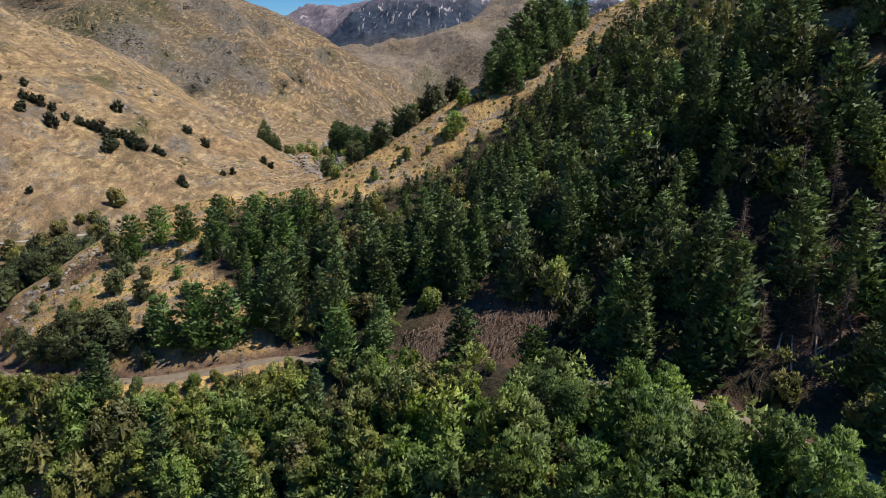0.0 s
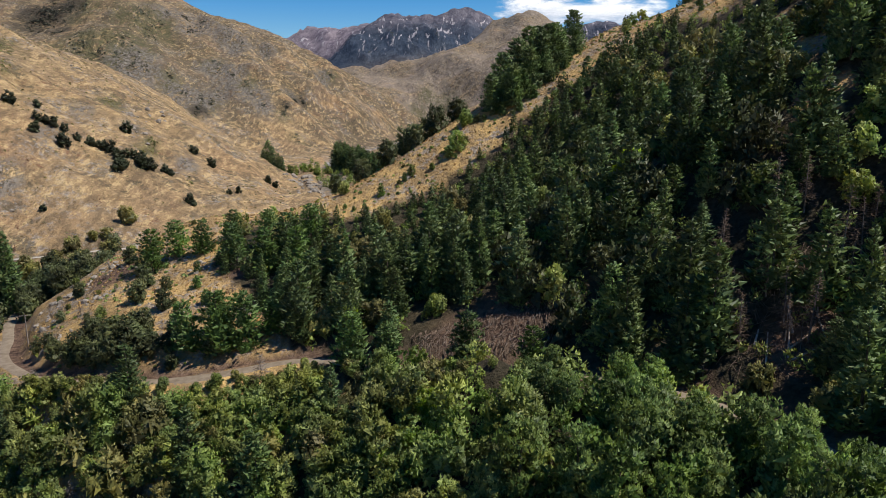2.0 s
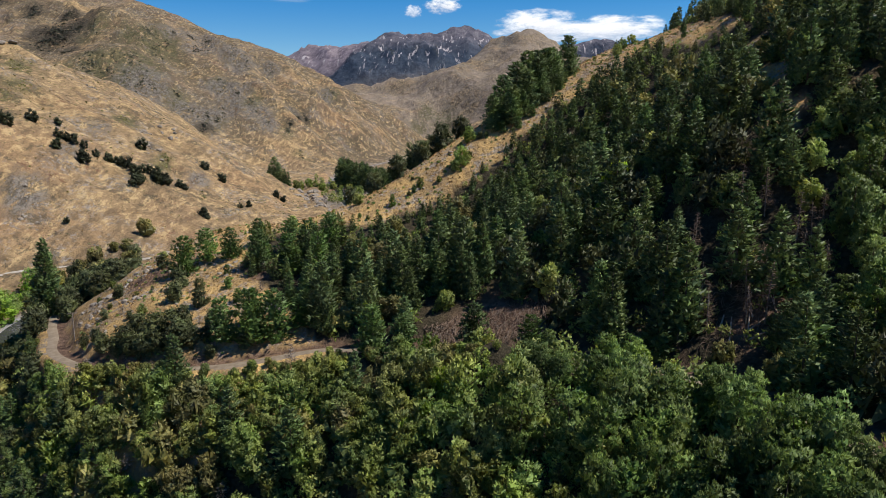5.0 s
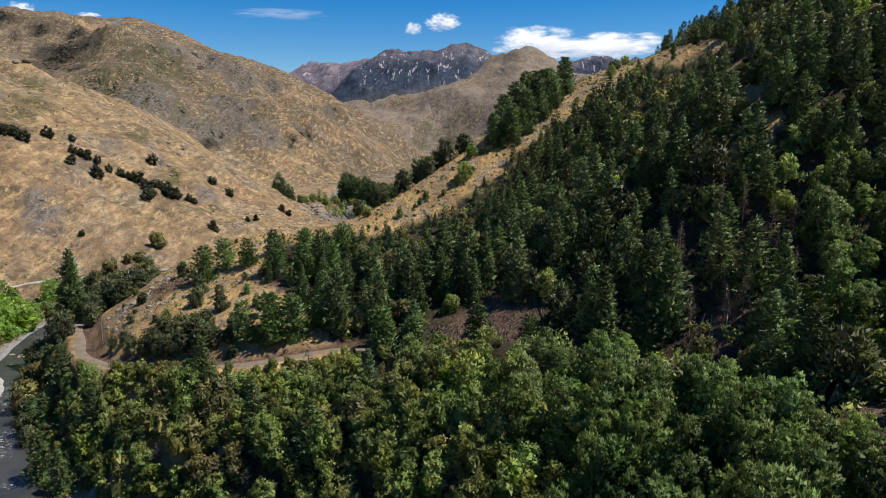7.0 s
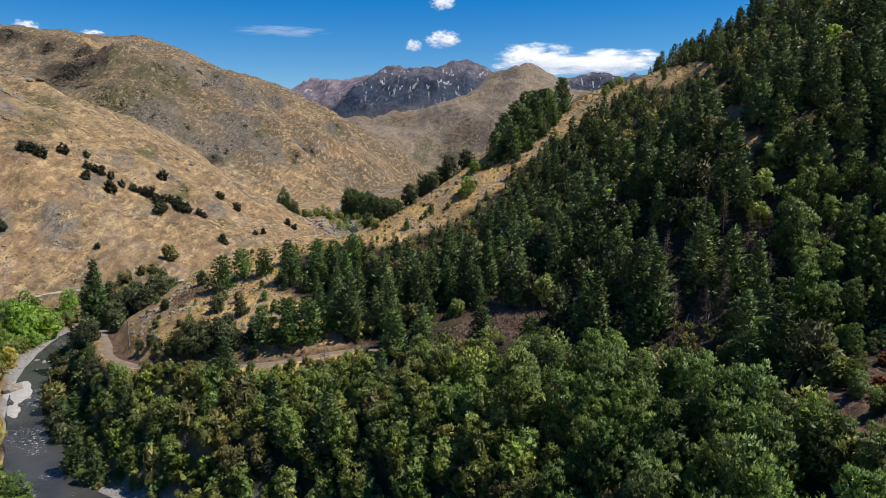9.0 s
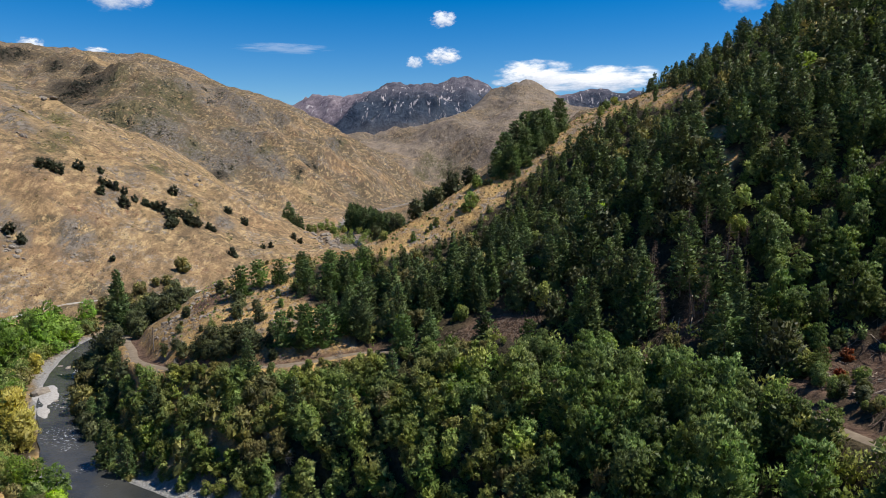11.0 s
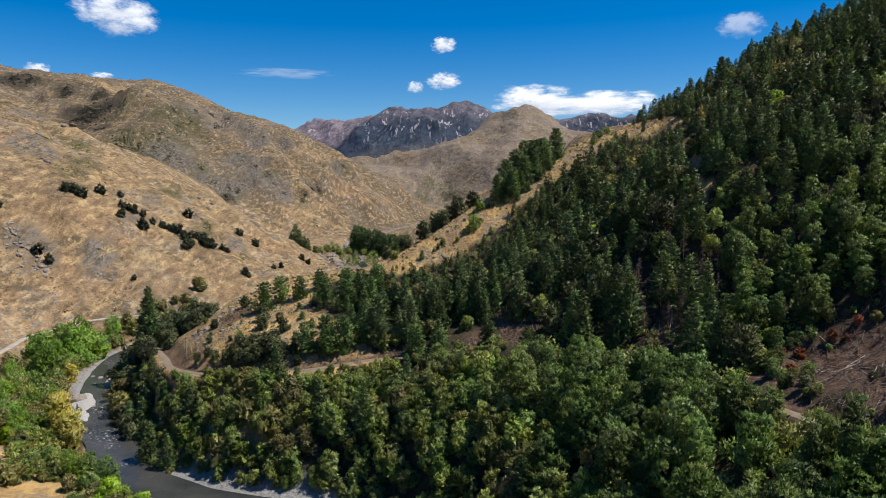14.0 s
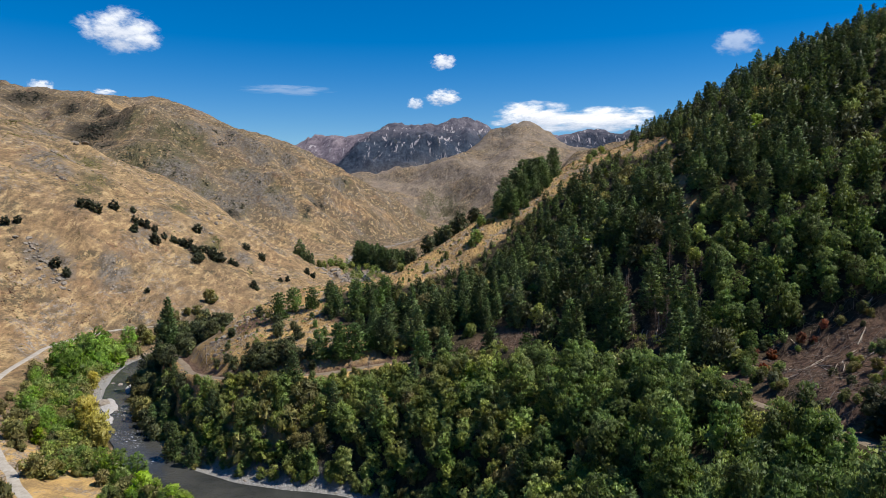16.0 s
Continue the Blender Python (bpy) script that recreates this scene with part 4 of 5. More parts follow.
# ---- the wooded spur above the road ----
BRUSH_BANK = (4, 112, 10)
CLEARINGS = [BRUSH_BANK, (14, 108, 7), (-5, 118, 5), (73, 32, 11), (75, 46, 11), (82, 51, 9), (67, 18, 8), (86, 40, 10), (84, 28, 10), (79, 18, 9), (92, 47, 8), (94, 34, 8), (64, 50, 8), (62, 40, 8), (63, 28, 8), (61, 14, 8), (66, 58, 7), (70, 8, 8)]
p = scatter(-62, 230, -20, 292, 5.2)
x, y = p.T
d1 = near_line(x, y, ROAD_L)[0]
crest = line_distance(x, y, CREST_L)
behind = (y > np.interp(x, [-60, 11, 39, 57, 74, 90, 165, 240], [196, 214, 244, 276, 280, 262, 235, 190]))
ok = above_road(x, y) & (d1 > 4.2) & ~open_grass(x, y) & ~behind & (x < 62 + 0.62 * np.clip(y + 60, 0, 400)) & clear(x, y, CLEARINGS)
p = p[ok]
x, y = p.T
mixed = fbm(x, y, 26.0, 3, 40) + 0.25 * rng.normal(size=len(p))
leafy = (x > 60) & (y < 96) & (x < 112)
dead = (np.hypot((x - 53) / 12, (y - 94) / 12) < 1) & (rng.random(len(p)) < 0.85)
leafy &= ~dead
round_ = ~leafy & ~dead & (mixed > 0.2)
olive = ~leafy & ~dead & (mixed < -0.62)
conifer = ~(leafy | dead | round_ | olive)
low = np.clip((x + 75) / 42, 0.65, 1.1) * np.where(x < 84, np.clip(line_distance(x, y, CREST_L) / 54, 0.3, 1.0), np.clip(0.42 + line_distance(x, y, CREST_L) / 90, 0.42, 0.85))
set_out(FIR, p[conifer], (rng.uniform(0.5, 1.0, len(p)) * low)[conifer], 170, "fir_forest", "dense dark conifer forest over the upper slope", keep=3)
grove = round_ & (rng.random(len(p)) < 0.55)
round_ &= ~grove
GROVE.stand("slope_grove", np.column_stack((p[grove], rng.uniform(0.5, 0.9, grove.sum()) * np.clip(low, 0.55, 1)[grove], rng.uniform(0.9, 1.2, grove.sum()))), "darker round-headed trees among the conifers", 4)
set_out(SCRUB, p[round_], rng.uniform(0.7, 1.3, round_.sum()) * np.clip(low, 0.55, 1)[round_], 45, "slope_scrub", "rounded green trees among the conifers", keep=4)
set_out(OLIVE, p[olive], rng.uniform(0.7, 1.3, olive.sum()), 45, "slope_olive_scrub", "brownish scrub among the conifers", keep=5)
set_out(BROAD, p[leafy], rng.uniform(0.5, 0.9, leafy.sum()), 60, "slope_broadleaf", "green broadleaf wood on the upper slope", keep=3)
for a, b in p[dead]:
    SNAG.plant(a, b, rng.uniform(0.6, 1.1))
for a, b, h in ((44, 90, 7), (38, 88, 5), (62, 92, 9), (50, 84, 5), (-44, 150, 5)):
    SNAG.plant(a, b, h / 11)
for a, b, h in ((37, 134, 8), (40, 140, 7), (-20, 126, 6), (34, 128, 6), (28, 150, 6), (100, 140, 8)):
    LIME.plant(a, b, h / 7)

# undergrowth that closes the floor between the trunks
p = scatter(-60, 175, -10, 250, 3.4)
x, y = p.T
ok = above_road(x, y) & (near_line(x, y, ROAD_L)[0] > 4.5) & ~open_grass(x, y) & (x < 62 + 0.62 * (y + 60)) & clear(x, y, CLEARINGS)
ok &= y < np.interp(x, [-60, 11, 39, 57, 74, 90, 165], [192, 208, 238, 268, 270, 250, 220])
p = p[ok][::2]
SCRUB.stand("undergrowth", np.column_stack((p, rng.uniform(0.25, 0.55, len(p)), np.ones(len(p)))), "low green undergrowth beneath the conifers", 22)

# clump of tall conifers on the crest
for a, b, h in ((14, 206, 15), (20, 205, 17), (18, 213, 19), (26, 211, 18), (23, 219, 21), (30, 217, 20), (34, 224, 20), (28, 226, 22), (37, 230, 19), (32, 232, 21), (16, 209, 13), (24, 207, 12), (38, 225, 12), (31, 212, 10), (44, 238, 20)):
    BIG.plant(a, b, 0.76 * h / 20)
for a, b, h in ((22, 201, 4), (27, 205, 4), (33, 211, 4), (38, 219, 4.5), (17, 202, 4), (41, 226, 4), (35, 215, 3)):
    PINE.plant(a, b, h / 8, label="low green conifer at the foot of the crest clump")
for a, b, h in ((-18, 206, 8), (-10, 211, 8), (-3, 216, 9), (4, 222, 8), (-26, 205, 7), (-13, 216, 9), (-34, 206, 6), (-6, 222, 9)):
    GROVE.plant(a, b, h / 11, label="dark tree just behind the grassy crest")
# bushes on the crest's grass
for a, b, h in ((48, 207, 4.2), (46, 190, 3.5), (60, 229, 4.5), (49, 188, 3), (39, 199, 2.6), (35, 190, 3), (33, 186, 2.4), (3, 193, 6), (1, 191, 4), (6, 204, 5), (61, 199, 3.1), (66, 245, 4), (72, 255, 4), (-10, 190, 3), (-30, 192, 4)):
    SCRUB.plant(a, b, h / 6.5, label="small green bush on the grassy crest")
for _ in range(60):
    k = int(rng.integers(0, len(CREST_L)))
    a, b = CREST_L[k, 0] + rng.normal(3, 6), CREST_L[k, 1] + rng.normal(-8, 5)
    if -40 < a < 82 and open_grass(np.array([a]), np.array([b]))[0]:
        (SCRUB, OLIVE, PINE)[int(rng.integers(0, 3))].plant(a, b, rng.uniform(0.18, 0.5), label="low bush in the dry grass below the crest")
for a, b, w, c in ((-12, 188, 3, 7), (4, 200, 4, 8), (50, 212, 3, 6), (62, 236, 3, 6), (28, 196, 3, 5)):
    CREST_ROCKS.append((a, b, w, c))
# trees that stand against the sky
for a, b, h in ((89, 191, 12), (105, 190, 10), (114, 191, 12), (124, 190, 14), (131, 188, 11), (139, 184, 13), (148, 181, 12), (158, 175, 14), (166, 170, 13), (176, 164, 14), (120, 185, 10), (110, 186, 8), (97, 190, 6)):
    FIR.plant(a, b, 0.62 * h / 13, 1.2, label="dark conifer standing against the sky")

# ---- the spur's grassy low end ----
for a, b, h in ((-78, 169, 10), (-73, 174, 8.5), (-65, 171, 7.8), (-54, 161, 9), (-60, 151, 2.8), (-63, 160, 2.6), (-55, 142, 3.2), (-54, 126, 9), (-47, 125, 11), (-42, 127, 10), (-37, 130, 7), (-33, 134, 7), (-48, 130, 8), (-46, 166, 9),
                (-40, 160, 10), (-44, 155, 9), (-36, 152, 10), (-35, 166, 9), (-58, 176, 7)):
    PINE.plant(a, b, h / 8 * 1.15, label="bushy young pine on the dry grass slope")
for a, b, h in ((-76, 159, 5.5), (-74, 150, 5.2), (-65, 143, 4.4), (-64, 131, 2.8), (-73, 127, 5.5), (-77, 129, 5), (-70, 127, 5), (-64, 126, 6), (-81, 131, 4.5), (-86, 134, 4.5), (-48, 124, 4), (-90, 139, 3), (-58, 131, 4),
                (-71, 140, 2.5), (-69, 155, 3), (-84, 145, 2), (-93, 150, 2.6), (-96, 165, 3.5), (-88, 178, 4), (-79, 131, 5), (-76, 133, 5.5), (-71, 130, 6), (-67, 129, 6), (-66, 134, 5), (-79, 137, 4)):
    GROVE.plant(a, b, h / 11 * 1.1, label="dense dark green bush on the dry grass slope")
for a, b, h in ((-80, 136, 3), (-88, 150, 2.6), (-72, 133, 2.4), (-98, 160, 2.8), (-52, 158, 3.2), (-92, 172, 3), (-84, 160, 2), (-101, 152, 2.4), (-99, 157, 2.4), (-97, 148, 2.2), (-94, 145, 2.6), (-103, 163, 2.4), (-95, 180, 3), (-62, 134, 2.4), (-50, 146, 3)):
    GREY.plant(a, b, h / 4)

for k in range(26):
    f = k / 25
    q0 = ROAD_L[np.abs(ROAD_L[:, 0] - (-99 + 40 * f)).argmin()]
    a, b = q0[0] + rng.uniform(0.5, 3.0), q0[1] + rng.uniform(4.5, 8.0)
    (OLIVE if k % 3 == 0 else GROVE).plant(a, b, rng.uniform(0.25, 0.45), label="dark bush above the road on the dry slope")

for q0, q1 in zip(ROAD_L[:-1:1], ROAD_L[1::1]):
    if -84 < q0[0] < -58 and q0[1] < 150:
        way = (q1 - q0)[:2] / np.linalg.norm((q1 - q0)[:2])
        for _ in range(2):
            off = rng.uniform(3.6, 5.2)
            (SCRUB, SCRUB, OLIVE)[int(rng.integers(0, 3))].plant(q0[0] - way[1] * off, q0[1] + way[0] * off, rng.uniform(0.5, 0.78), label="green bush along the road's outer edge")
for q0, q1 in zip(ROAD_L[:-1], ROAD_L[1:]):
    if -62 < q0[0] < -20:
        way = (q1 - q0)[:2] / np.linalg.norm((q1 - q0)[:2])
        for _ in range(3):
            off = rng.uniform(3.4, 8.5)
            (SCRUB, OLIVE, SCRUB)[int(rng.integers(0, 3))].plant(q0[0] - way[1] * off, q0[1] + way[0] * off, (0.12 + 0.05 * off) * rng.uniform(0.8, 1.3), label="low bush on the bank below the road")
for _ in range(46):
    a, b = rng.uniform(-104, -48), rng.uniform(132, 192)
    if open_grass(np.array([a]), np.array([b]))[0] and near_line(np.array([a]), np.array([b]), ROAD_L)[0][0] > 5:
        (SCRUB, OLIVE, GREY)[int(rng.integers(0, 3))].plant(a, b, rng.uniform(0.2, 0.5), label="small bush on the dry grass slope")

# ---- the slope between the road and the river ----
p = scatter(-140, 60, -60, 172, 3.6)
x, y = p.T
d1, dr = near_line(x, y, ROAD_L)[0], near_line(x, y, RIVER_L)[0]
ok = ~above_road(x, y) & (d1 > 3.8) & (dr > np.where((y < 104) & (x < -30), 10.8, 6.2)) & (x > RIVER_L[np.abs(RIVER_L[None, :, 1] - y[:, None]).argmin(1), 0] + 8)
p = p[ok]
x, y = p.T
room = near_line(x, y, ROAD_L)[1] - land(x, y) + np.interp(x, [-120, -106, -98, -92, -66, -58, -22, -15, 60], [-1, -0.5, 1.2, 3.2, 3.2, 0.2, 0.2, 4.0, 4.5])
broad = x + 0.15 * y + 5 * rng.normal(size=len(p)) > 25
q = p[broad]
thin = rng.random(len(q)) < 0.40
set_out(BROAD, q[thin], np.clip((room[broad][thin] + 2.5) / 13, 0.42, 0.95) * rng.uniform(0.85, 1.1, thin.sum()), 150, "road_broadleaf", "bright green broadleaf wood below the road")
close = near_line(q[:, 0], q[:, 1], ROAD_L)[0] < 10
under = np.vstack((q[~thin & ~close][::2], q[close]))
SCRUB.stand("broadleaf_undergrowth", np.column_stack((under, rng.uniform(0.6, 1.05, len(under)), np.ones(len(under)))), "green undergrowth between broadleaf trees", 5)
q = p[~broad]
mixed = fbm(q[:, 0], q[:, 1], 17.0, 3, 44) + 0.3 * rng.normal(size=len(q))
edge = np.clip((near_line(q[:, 0], q[:, 1], RIVER_L)[0] - 6.5) / 8, 0.5, 1.0)
s = edge * np.clip((room[~broad] + 1.2) / 6.5, 0.3, 1.15) * rng.uniform(0.6, 1.12, len(q))
kinds = np.where(mixed > 0.5, 1, np.where(mixed < -0.38, 2, 0))
lone = rng.random(len(q))
kinds[lone < 0.05], kinds[lone > 0.975] = 3, 4
set_out(SCRUB, q[kinds == 0], s[kinds == 0], 110, "scrub_thicket", "dense native scrub on the river slope", keep=1)
set_out(LIME, q[kinds == 1][::3], s[kinds == 1][::3] * 0.8, 40, "lime_thicket", "yellow-green young trees in the scrub")
SCRUB.stand("tall_scrub", np.column_stack((q[kinds == 1], s[kinds == 1] * 1.1, np.ones((kinds == 1).sum()))), "taller green scrub on the river slope")
set_out(OLIVE, q[kinds == 2], s[kinds == 2] * 1.15, 90, "olive_thicket", "brownish scrub on the river slope")
for a, b in q[kinds == 3]:
    FIR.plant(a, b, rng.uniform(0.45, 0.9), label="conifer rising out of the river scrub")
for a, b in q[kinds == 4]:
    GREY.plant(a, b, rng.uniform(0.8, 1.3))
for a, b, h in ((3, 106, 10), (-18, 114, 11), (-11, 110, 9), (14, 100, 8)):
    PINE.plant(a, b, h / 8, label="green conifer at the road's lower edge")
for a, b, h in ((42, 55, 8), (44, 46, 8), (40, 63, 8), (46, 38, 8), (33, 76, 7), (26, 85, 7)):
    BROAD.plant(a, b, h / 13)
for a, b, h in ((48.5, 4, 15.5), (49.5, -2, 11), (46.5, -3, 12), (49.5, -7, 9.5), (46, -9, 11), (50.5, -11, 6), (47, -14, 9), (45, 8, 11)):
    POPLAR.plant(a, b, h / 16)

# ---- the far bank and the valley floor ----
for a, b, h in ((-178, 222, 19), (-187, 226, 20), (-184, 236, 20), (-193, 238, 16), (-176, 234, 15), (-184, 206, 18), (-179, 198, 15), (-190, 210, 16), (-176, 206, 12), (-176, 164, 9), (-170, 152, 9), (-158, 142, 9), (-164, 162, 8), (-174, 182, 9),
                (-150, 128, 9), (-111, 98, 9), (-104, 95, 9), (-118, 102, 8), (-143, 122, 9), (-187, 274, 13), (-166, 178, 7)):
    WILLOW.plant(a, b, h / 13, 1.0)
for a, b, h in ((-139, 136, 14), (-130, 125, 12), (-146, 146, 12), (-136, 129, 11), (-168, 196, 8)):
    YELLOW.plant(a, b, h / 11)
for a, b, h in ((-82, 73, 7), (-87, 77, 7), (-148, 138, 6), (-164, 176, 6), (-97, 82, 9), (-93, 79, 8)):
    LIME.plant(a, b, h / 7, label="yellow-green willow on the river bank")
for a, b, h in ((-131, 88, 7), (-128, 92, 6), (-124, 99, 4), (-102, 88, 5), (-155, 118, 7), (-160, 125, 6), (-150, 112, 6), (-165, 135, 7), (-175, 142, 5), (-182, 150, 3.5), (-184, 162, 3.5), (-176, 176, 5), (-184, 212, 6), (-192, 208, 6), (-199, 240, 5), (-178, 255, 5)):
    OLIVE.plant(a, b, h / 5)
for a, b, h in ((-157, 130, 7), (-162, 150, 8), (-170, 168, 8), (-172, 185, 7), (-180, 172, 5), (-145, 130, 6), (-138, 112, 6), (-142, 118, 6), (-118, 104, 5), (-108, 90, 5), (-182, 244, 6)):
    SCRUB.plant(a, b, h / 6.5, label="green bush on the river flat")
for a, b, h in ((-127, 203, 12), (-138, 202, 12), (-145, 208, 12), (-120, 200, 10), (-134, 214, 13), (-146, 220, 12), (-124, 213, 11), (-115, 205, 9), (-140, 232, 12), (-129, 228, 11), (-150, 234, 10), (-112, 194, 7), (-139, 190, 9), (-121, 188, 7), (-166, 300, 10), (-176, 292, 10), (-158, 314, 9)):
    GROVE.plant(a, b, h / 11)
for a, b, h in ((-118, 138, 7), (-123, 146, 8), (-128, 155, 9), (-124, 162, 8), (-133, 163, 8), (-136, 173, 9), (-129, 172, 8), (-141, 182, 9), (-134, 183, 8), (-114, 132, 6), (-120, 152, 6), (-146, 193, 9)):
    (OLIVE if b % 2 else GROVE).plant(a, b, h / (5 if b % 2 else 11), label="dark brownish tree on the bank below the road's bend")
for a, b, h in ((-107, 140, 7), (-103, 133, 6), (-112, 145, 7), (-111, 138, 7), (-116, 151, 8), (-119, 158, 8), (-99, 128, 5), (-122, 167, 8), (-108, 131, 6)):
    GROVE.plant(a, b, h / 11, label="dark tree on the bank below the road's bend")
TALL = Kind("tall_fir", [fir_shape(26, 6.6, 77, 420, 0.05, 0.02, 0.85, 0.95, 5, 3)], M_FIR, M_BARK, "very tall dark fir at the end of the spur", "conifer tree", "")
TALL.plant(-132, 192)
for a, b, h in ((-127, 200, 9), (-120, 196, 8), (-138, 198, 9), (-144, 204, 9), (-124, 188, 8), (-115, 190, 7), (-110, 182, 6), (-118, 178, 6), (-128, 178, 7), (-134, 180, 7), (-140, 188, 8), (-146, 196, 8), (-150, 212, 10), (-143, 218, 10), (-136, 212, 10),
                (-129, 214, 9), (-122, 208, 9), (-114, 202, 8), (-150, 226, 10), (-140, 230, 9), (-130, 228, 9), (-148, 240, 9), (-122, 222, 8), (-112, 212, 7), (-106, 188, 5)):
    GROVE.plant(a, b, h / 11 * 1.2, label="dark olive-green tree crowding the end of the spur")
for a, b, h in ((-167, 327, 6), (-165, 345, 9), (-172, 323, 5), (-176, 310, 8), (-168, 300, 9), (-186, 290, 9), (-180, 282, 8), (-172, 292, 8), (-160, 312, 8), (-178, 300, 7)):
    OLIVE.plant(a, b, h / 5, label="dark tree on the valley floor behind the spur")

# ---- bushes on the dry hill ----
for a, b, h in ((-288, 329, 5), (-283, 334, 4.6), (-262, 373, 6), (-258, 376, 6.5), (-254, 378, 6), (-253, 402, 6.5), (-246, 417, 4.5), (-233, 390, 5), (-238, 402, 5), (-235, 405, 5), (-231, 406, 5.5), (-222, 397, 7.5), (-226, 408, 4.6), (-220, 410, 4.6), (-216, 416, 4.6),
                (-209, 420, 5.2), (-205, 420, 6), (-198, 414, 6), (-192, 399, 7.5), (-191, 405, 5), (-191, 420, 5.5)):
    DARK.plant(a, b, h / 4.5 * 1.1)
for a, b, h in ((-186, 417, 7.5), (-180, 414, 7), (-184, 412, 6), (-214, 462, 7), (-173, 421, 5), (-170, 420, 4), (-189, 516, 6), (-170, 498, 6.5), (-141, 443, 3.6), (-135, 522, 5.5), (-129, 520, 4.5), (-252, 319, 6), (-244, 318, 5.4), (-149, 393, 5.5), (-137, 449, 4), (-202, 335, 3.2), (-215, 417, 4.6), (-212, 419, 4.4), (-201, 417, 4.6), (-195, 416, 5), (-146, 390, 4)):
    DARK.plant(a, b, h / 4.5 * 1.1)

# ---- trees up the valley ----
far_firs = []
for k in range(110):
    f = rng.random()
    a, b = -116 + 70 * f + rng.normal(0, 3), 745 - 135 * f + rng.uniform(-6, 34)
    far_firs.append((a, b, rng.uniform(1.5, 2.0) * (1 - 0.25 * f), 1.0))
FIR.stand("far_plantation", far_firs, "dark conifer plantation by the far river", 3)
for a, b, h in ((-176, 690, 24), (-170, 682, 18), (-163, 676, 14), (-158, 670, 13), (-182, 694, 15)):
    FIR.plant(a, b, h / 13, 1.0, label="dark conifer at the foot of the far hill")
p = np.vstack([q[:2] + rng.normal(0, 1, 2) * (9, 9) + side_ for q in smooth_line(RIVER, 13.0) if 330 < q[1] < 760 for side_ in ((-9, 0), (9, 0))])
SCRUB.stand("far_river_trees", np.column_stack((p, rng.uniform(0.7, 1.3, len(p)), np.ones(len(p)))), "green trees lining the far river", 4)
for a, b, h in ((-150, 668, 9), (-143, 662, 9), (-136, 664, 9), (-130, 668, 8), (-124, 672, 9), (-118, 700, 9), (-16, 660, 10), (-22, 640, 9), (-30, 625, 8), (-38, 612, 8), (-45, 600, 8), (-10, 690, 9), (-60, 590, 5), (-70, 585, 5)):
    SCRUB.plant(a, b, h / 6.5, label="green tree by the far river")

# the river flat is closed by bushes between the road and the water
p = scatter(-215, -40, 50, 262, 4.2)
x, y = p.T
dr, d2 = near_line(x, y, RIVER_L)[0], near_line(x, y, FARM_L)[0]
west = (y > 100) | (x < -30)
river_x = RIVER_L[np.hypot(RIVER_L[None, :, 0] - x[:, None], RIVER_L[None, :, 1] - y[:, None]).argmin(1)]
to_water = np.hypot(river_x[:, 0] - x, river_x[:, 1] - y)
far_side = ((x - river_x[:, 0]) < 0) | ((y - river_x[:, 1] < -4) & (y < 92))
ok = far_side & (dr > 13) & (dr < 48) & (d2 > np.where(y > 95, 12, 6)) & clear(x, y, [(-122, 92, 7), (-114, 84, 8), (-126, 84, 6), (-116, 76, 9), (-106, 66, 7)])
p = p[ok]
pick = rng.random(len(p))
set_out(SCRUB, p[pick < 0.4], rng.uniform(0.7, 1.2, (pick < 0.4).sum()), 30, "bank_scrub", "green bushes on the river flat")
some = (pick >= 0.4) & (pick < 0.6)
set_out(WILLOW, p[some], rng.uniform(0.3, 0.55, some.sum()), 30, "bank_willow", "bright green willows on the river flat")
set_out(OLIVE, p[pick > 0.72], rng.uniform(0.8, 1.3, (pick > 0.72).sum()), 60, "bank_olive_scrub", "brownish bushes on the river flat")
set_out(LIME, p[(pick > 0.6) & (pick < 0.66)], rng.uniform(0.6, 0.9, ((pick > 0.6) & (pick < 0.66)).sum()), 30, "bank_lime", "yellow-green bushes on the river flat")

# the woods and the flat go on behind the camera
p = scatter(-5, 210, -125, -22, 6.0)
x, y = p.T
ok = (near_line(x, y, ROAD_L)[0] > 5) & (near_line(x, y, RIVER_L)[0] > 13) & ((y < -60) | above_road(x, y))
p = p[ok]
SCRUB.stand("back_woods", np.column_stack((p, rng.uniform(1.0, 1.6, len(p)), np.ones(len(p)))), "green wood on the near slope", 14)
p = scatter(-120, -30, -125, 30, 8.0)
p = p[(near_line(p[:, 0], p[:, 1], RIVER_L)[0] > 14) & (near_line(p[:, 0], p[:, 1], FARM_L)[0] > 6)]
OLIVE.stand("flat_scrub", np.column_stack((p, rng.uniform(0.5, 1.2, len(p)), np.ones(len(p)))), "scattered olive scrub on the near river flat", 7)


# ---- rocks, logs and brush ----
def stone_mesh(seed, rough=0.22):
    bm = bmesh.new()
    bmesh.ops.create_icosphere(bm, subdivisions=2, radius=1)
    r = random.Random(seed)
    off = Vector((r.uniform(0, 50), r.uniform(0, 50), r.uniform(0, 50)))
    sx, sy, sz = r.uniform(0.8, 1.3), r.uniform(0.7, 1.1), r.uniform(0.5, 0.8)
    for v in bm.verts:
        d = v.co.normalized()
        k = 1 + rough * noise.noise(d * 1.3 + off) * 2 + rough * 0.5 * noise.noise(d * 3.5 + off)
        v.co = Vector((d.x * sx, d.y * sy, max(d.z, -0.45) * sz)) * k
    me = bpy.data.meshes.new("boulder")
    bm.to_mesh(me)
    bm.free()
    me.materials.append(M_ROCK)
    return me


STONES = [stone_mesh(k) for k in range(6)]


def ground_z(a, b):
    return float(land(np.array([a]), np.array([b]))[0])


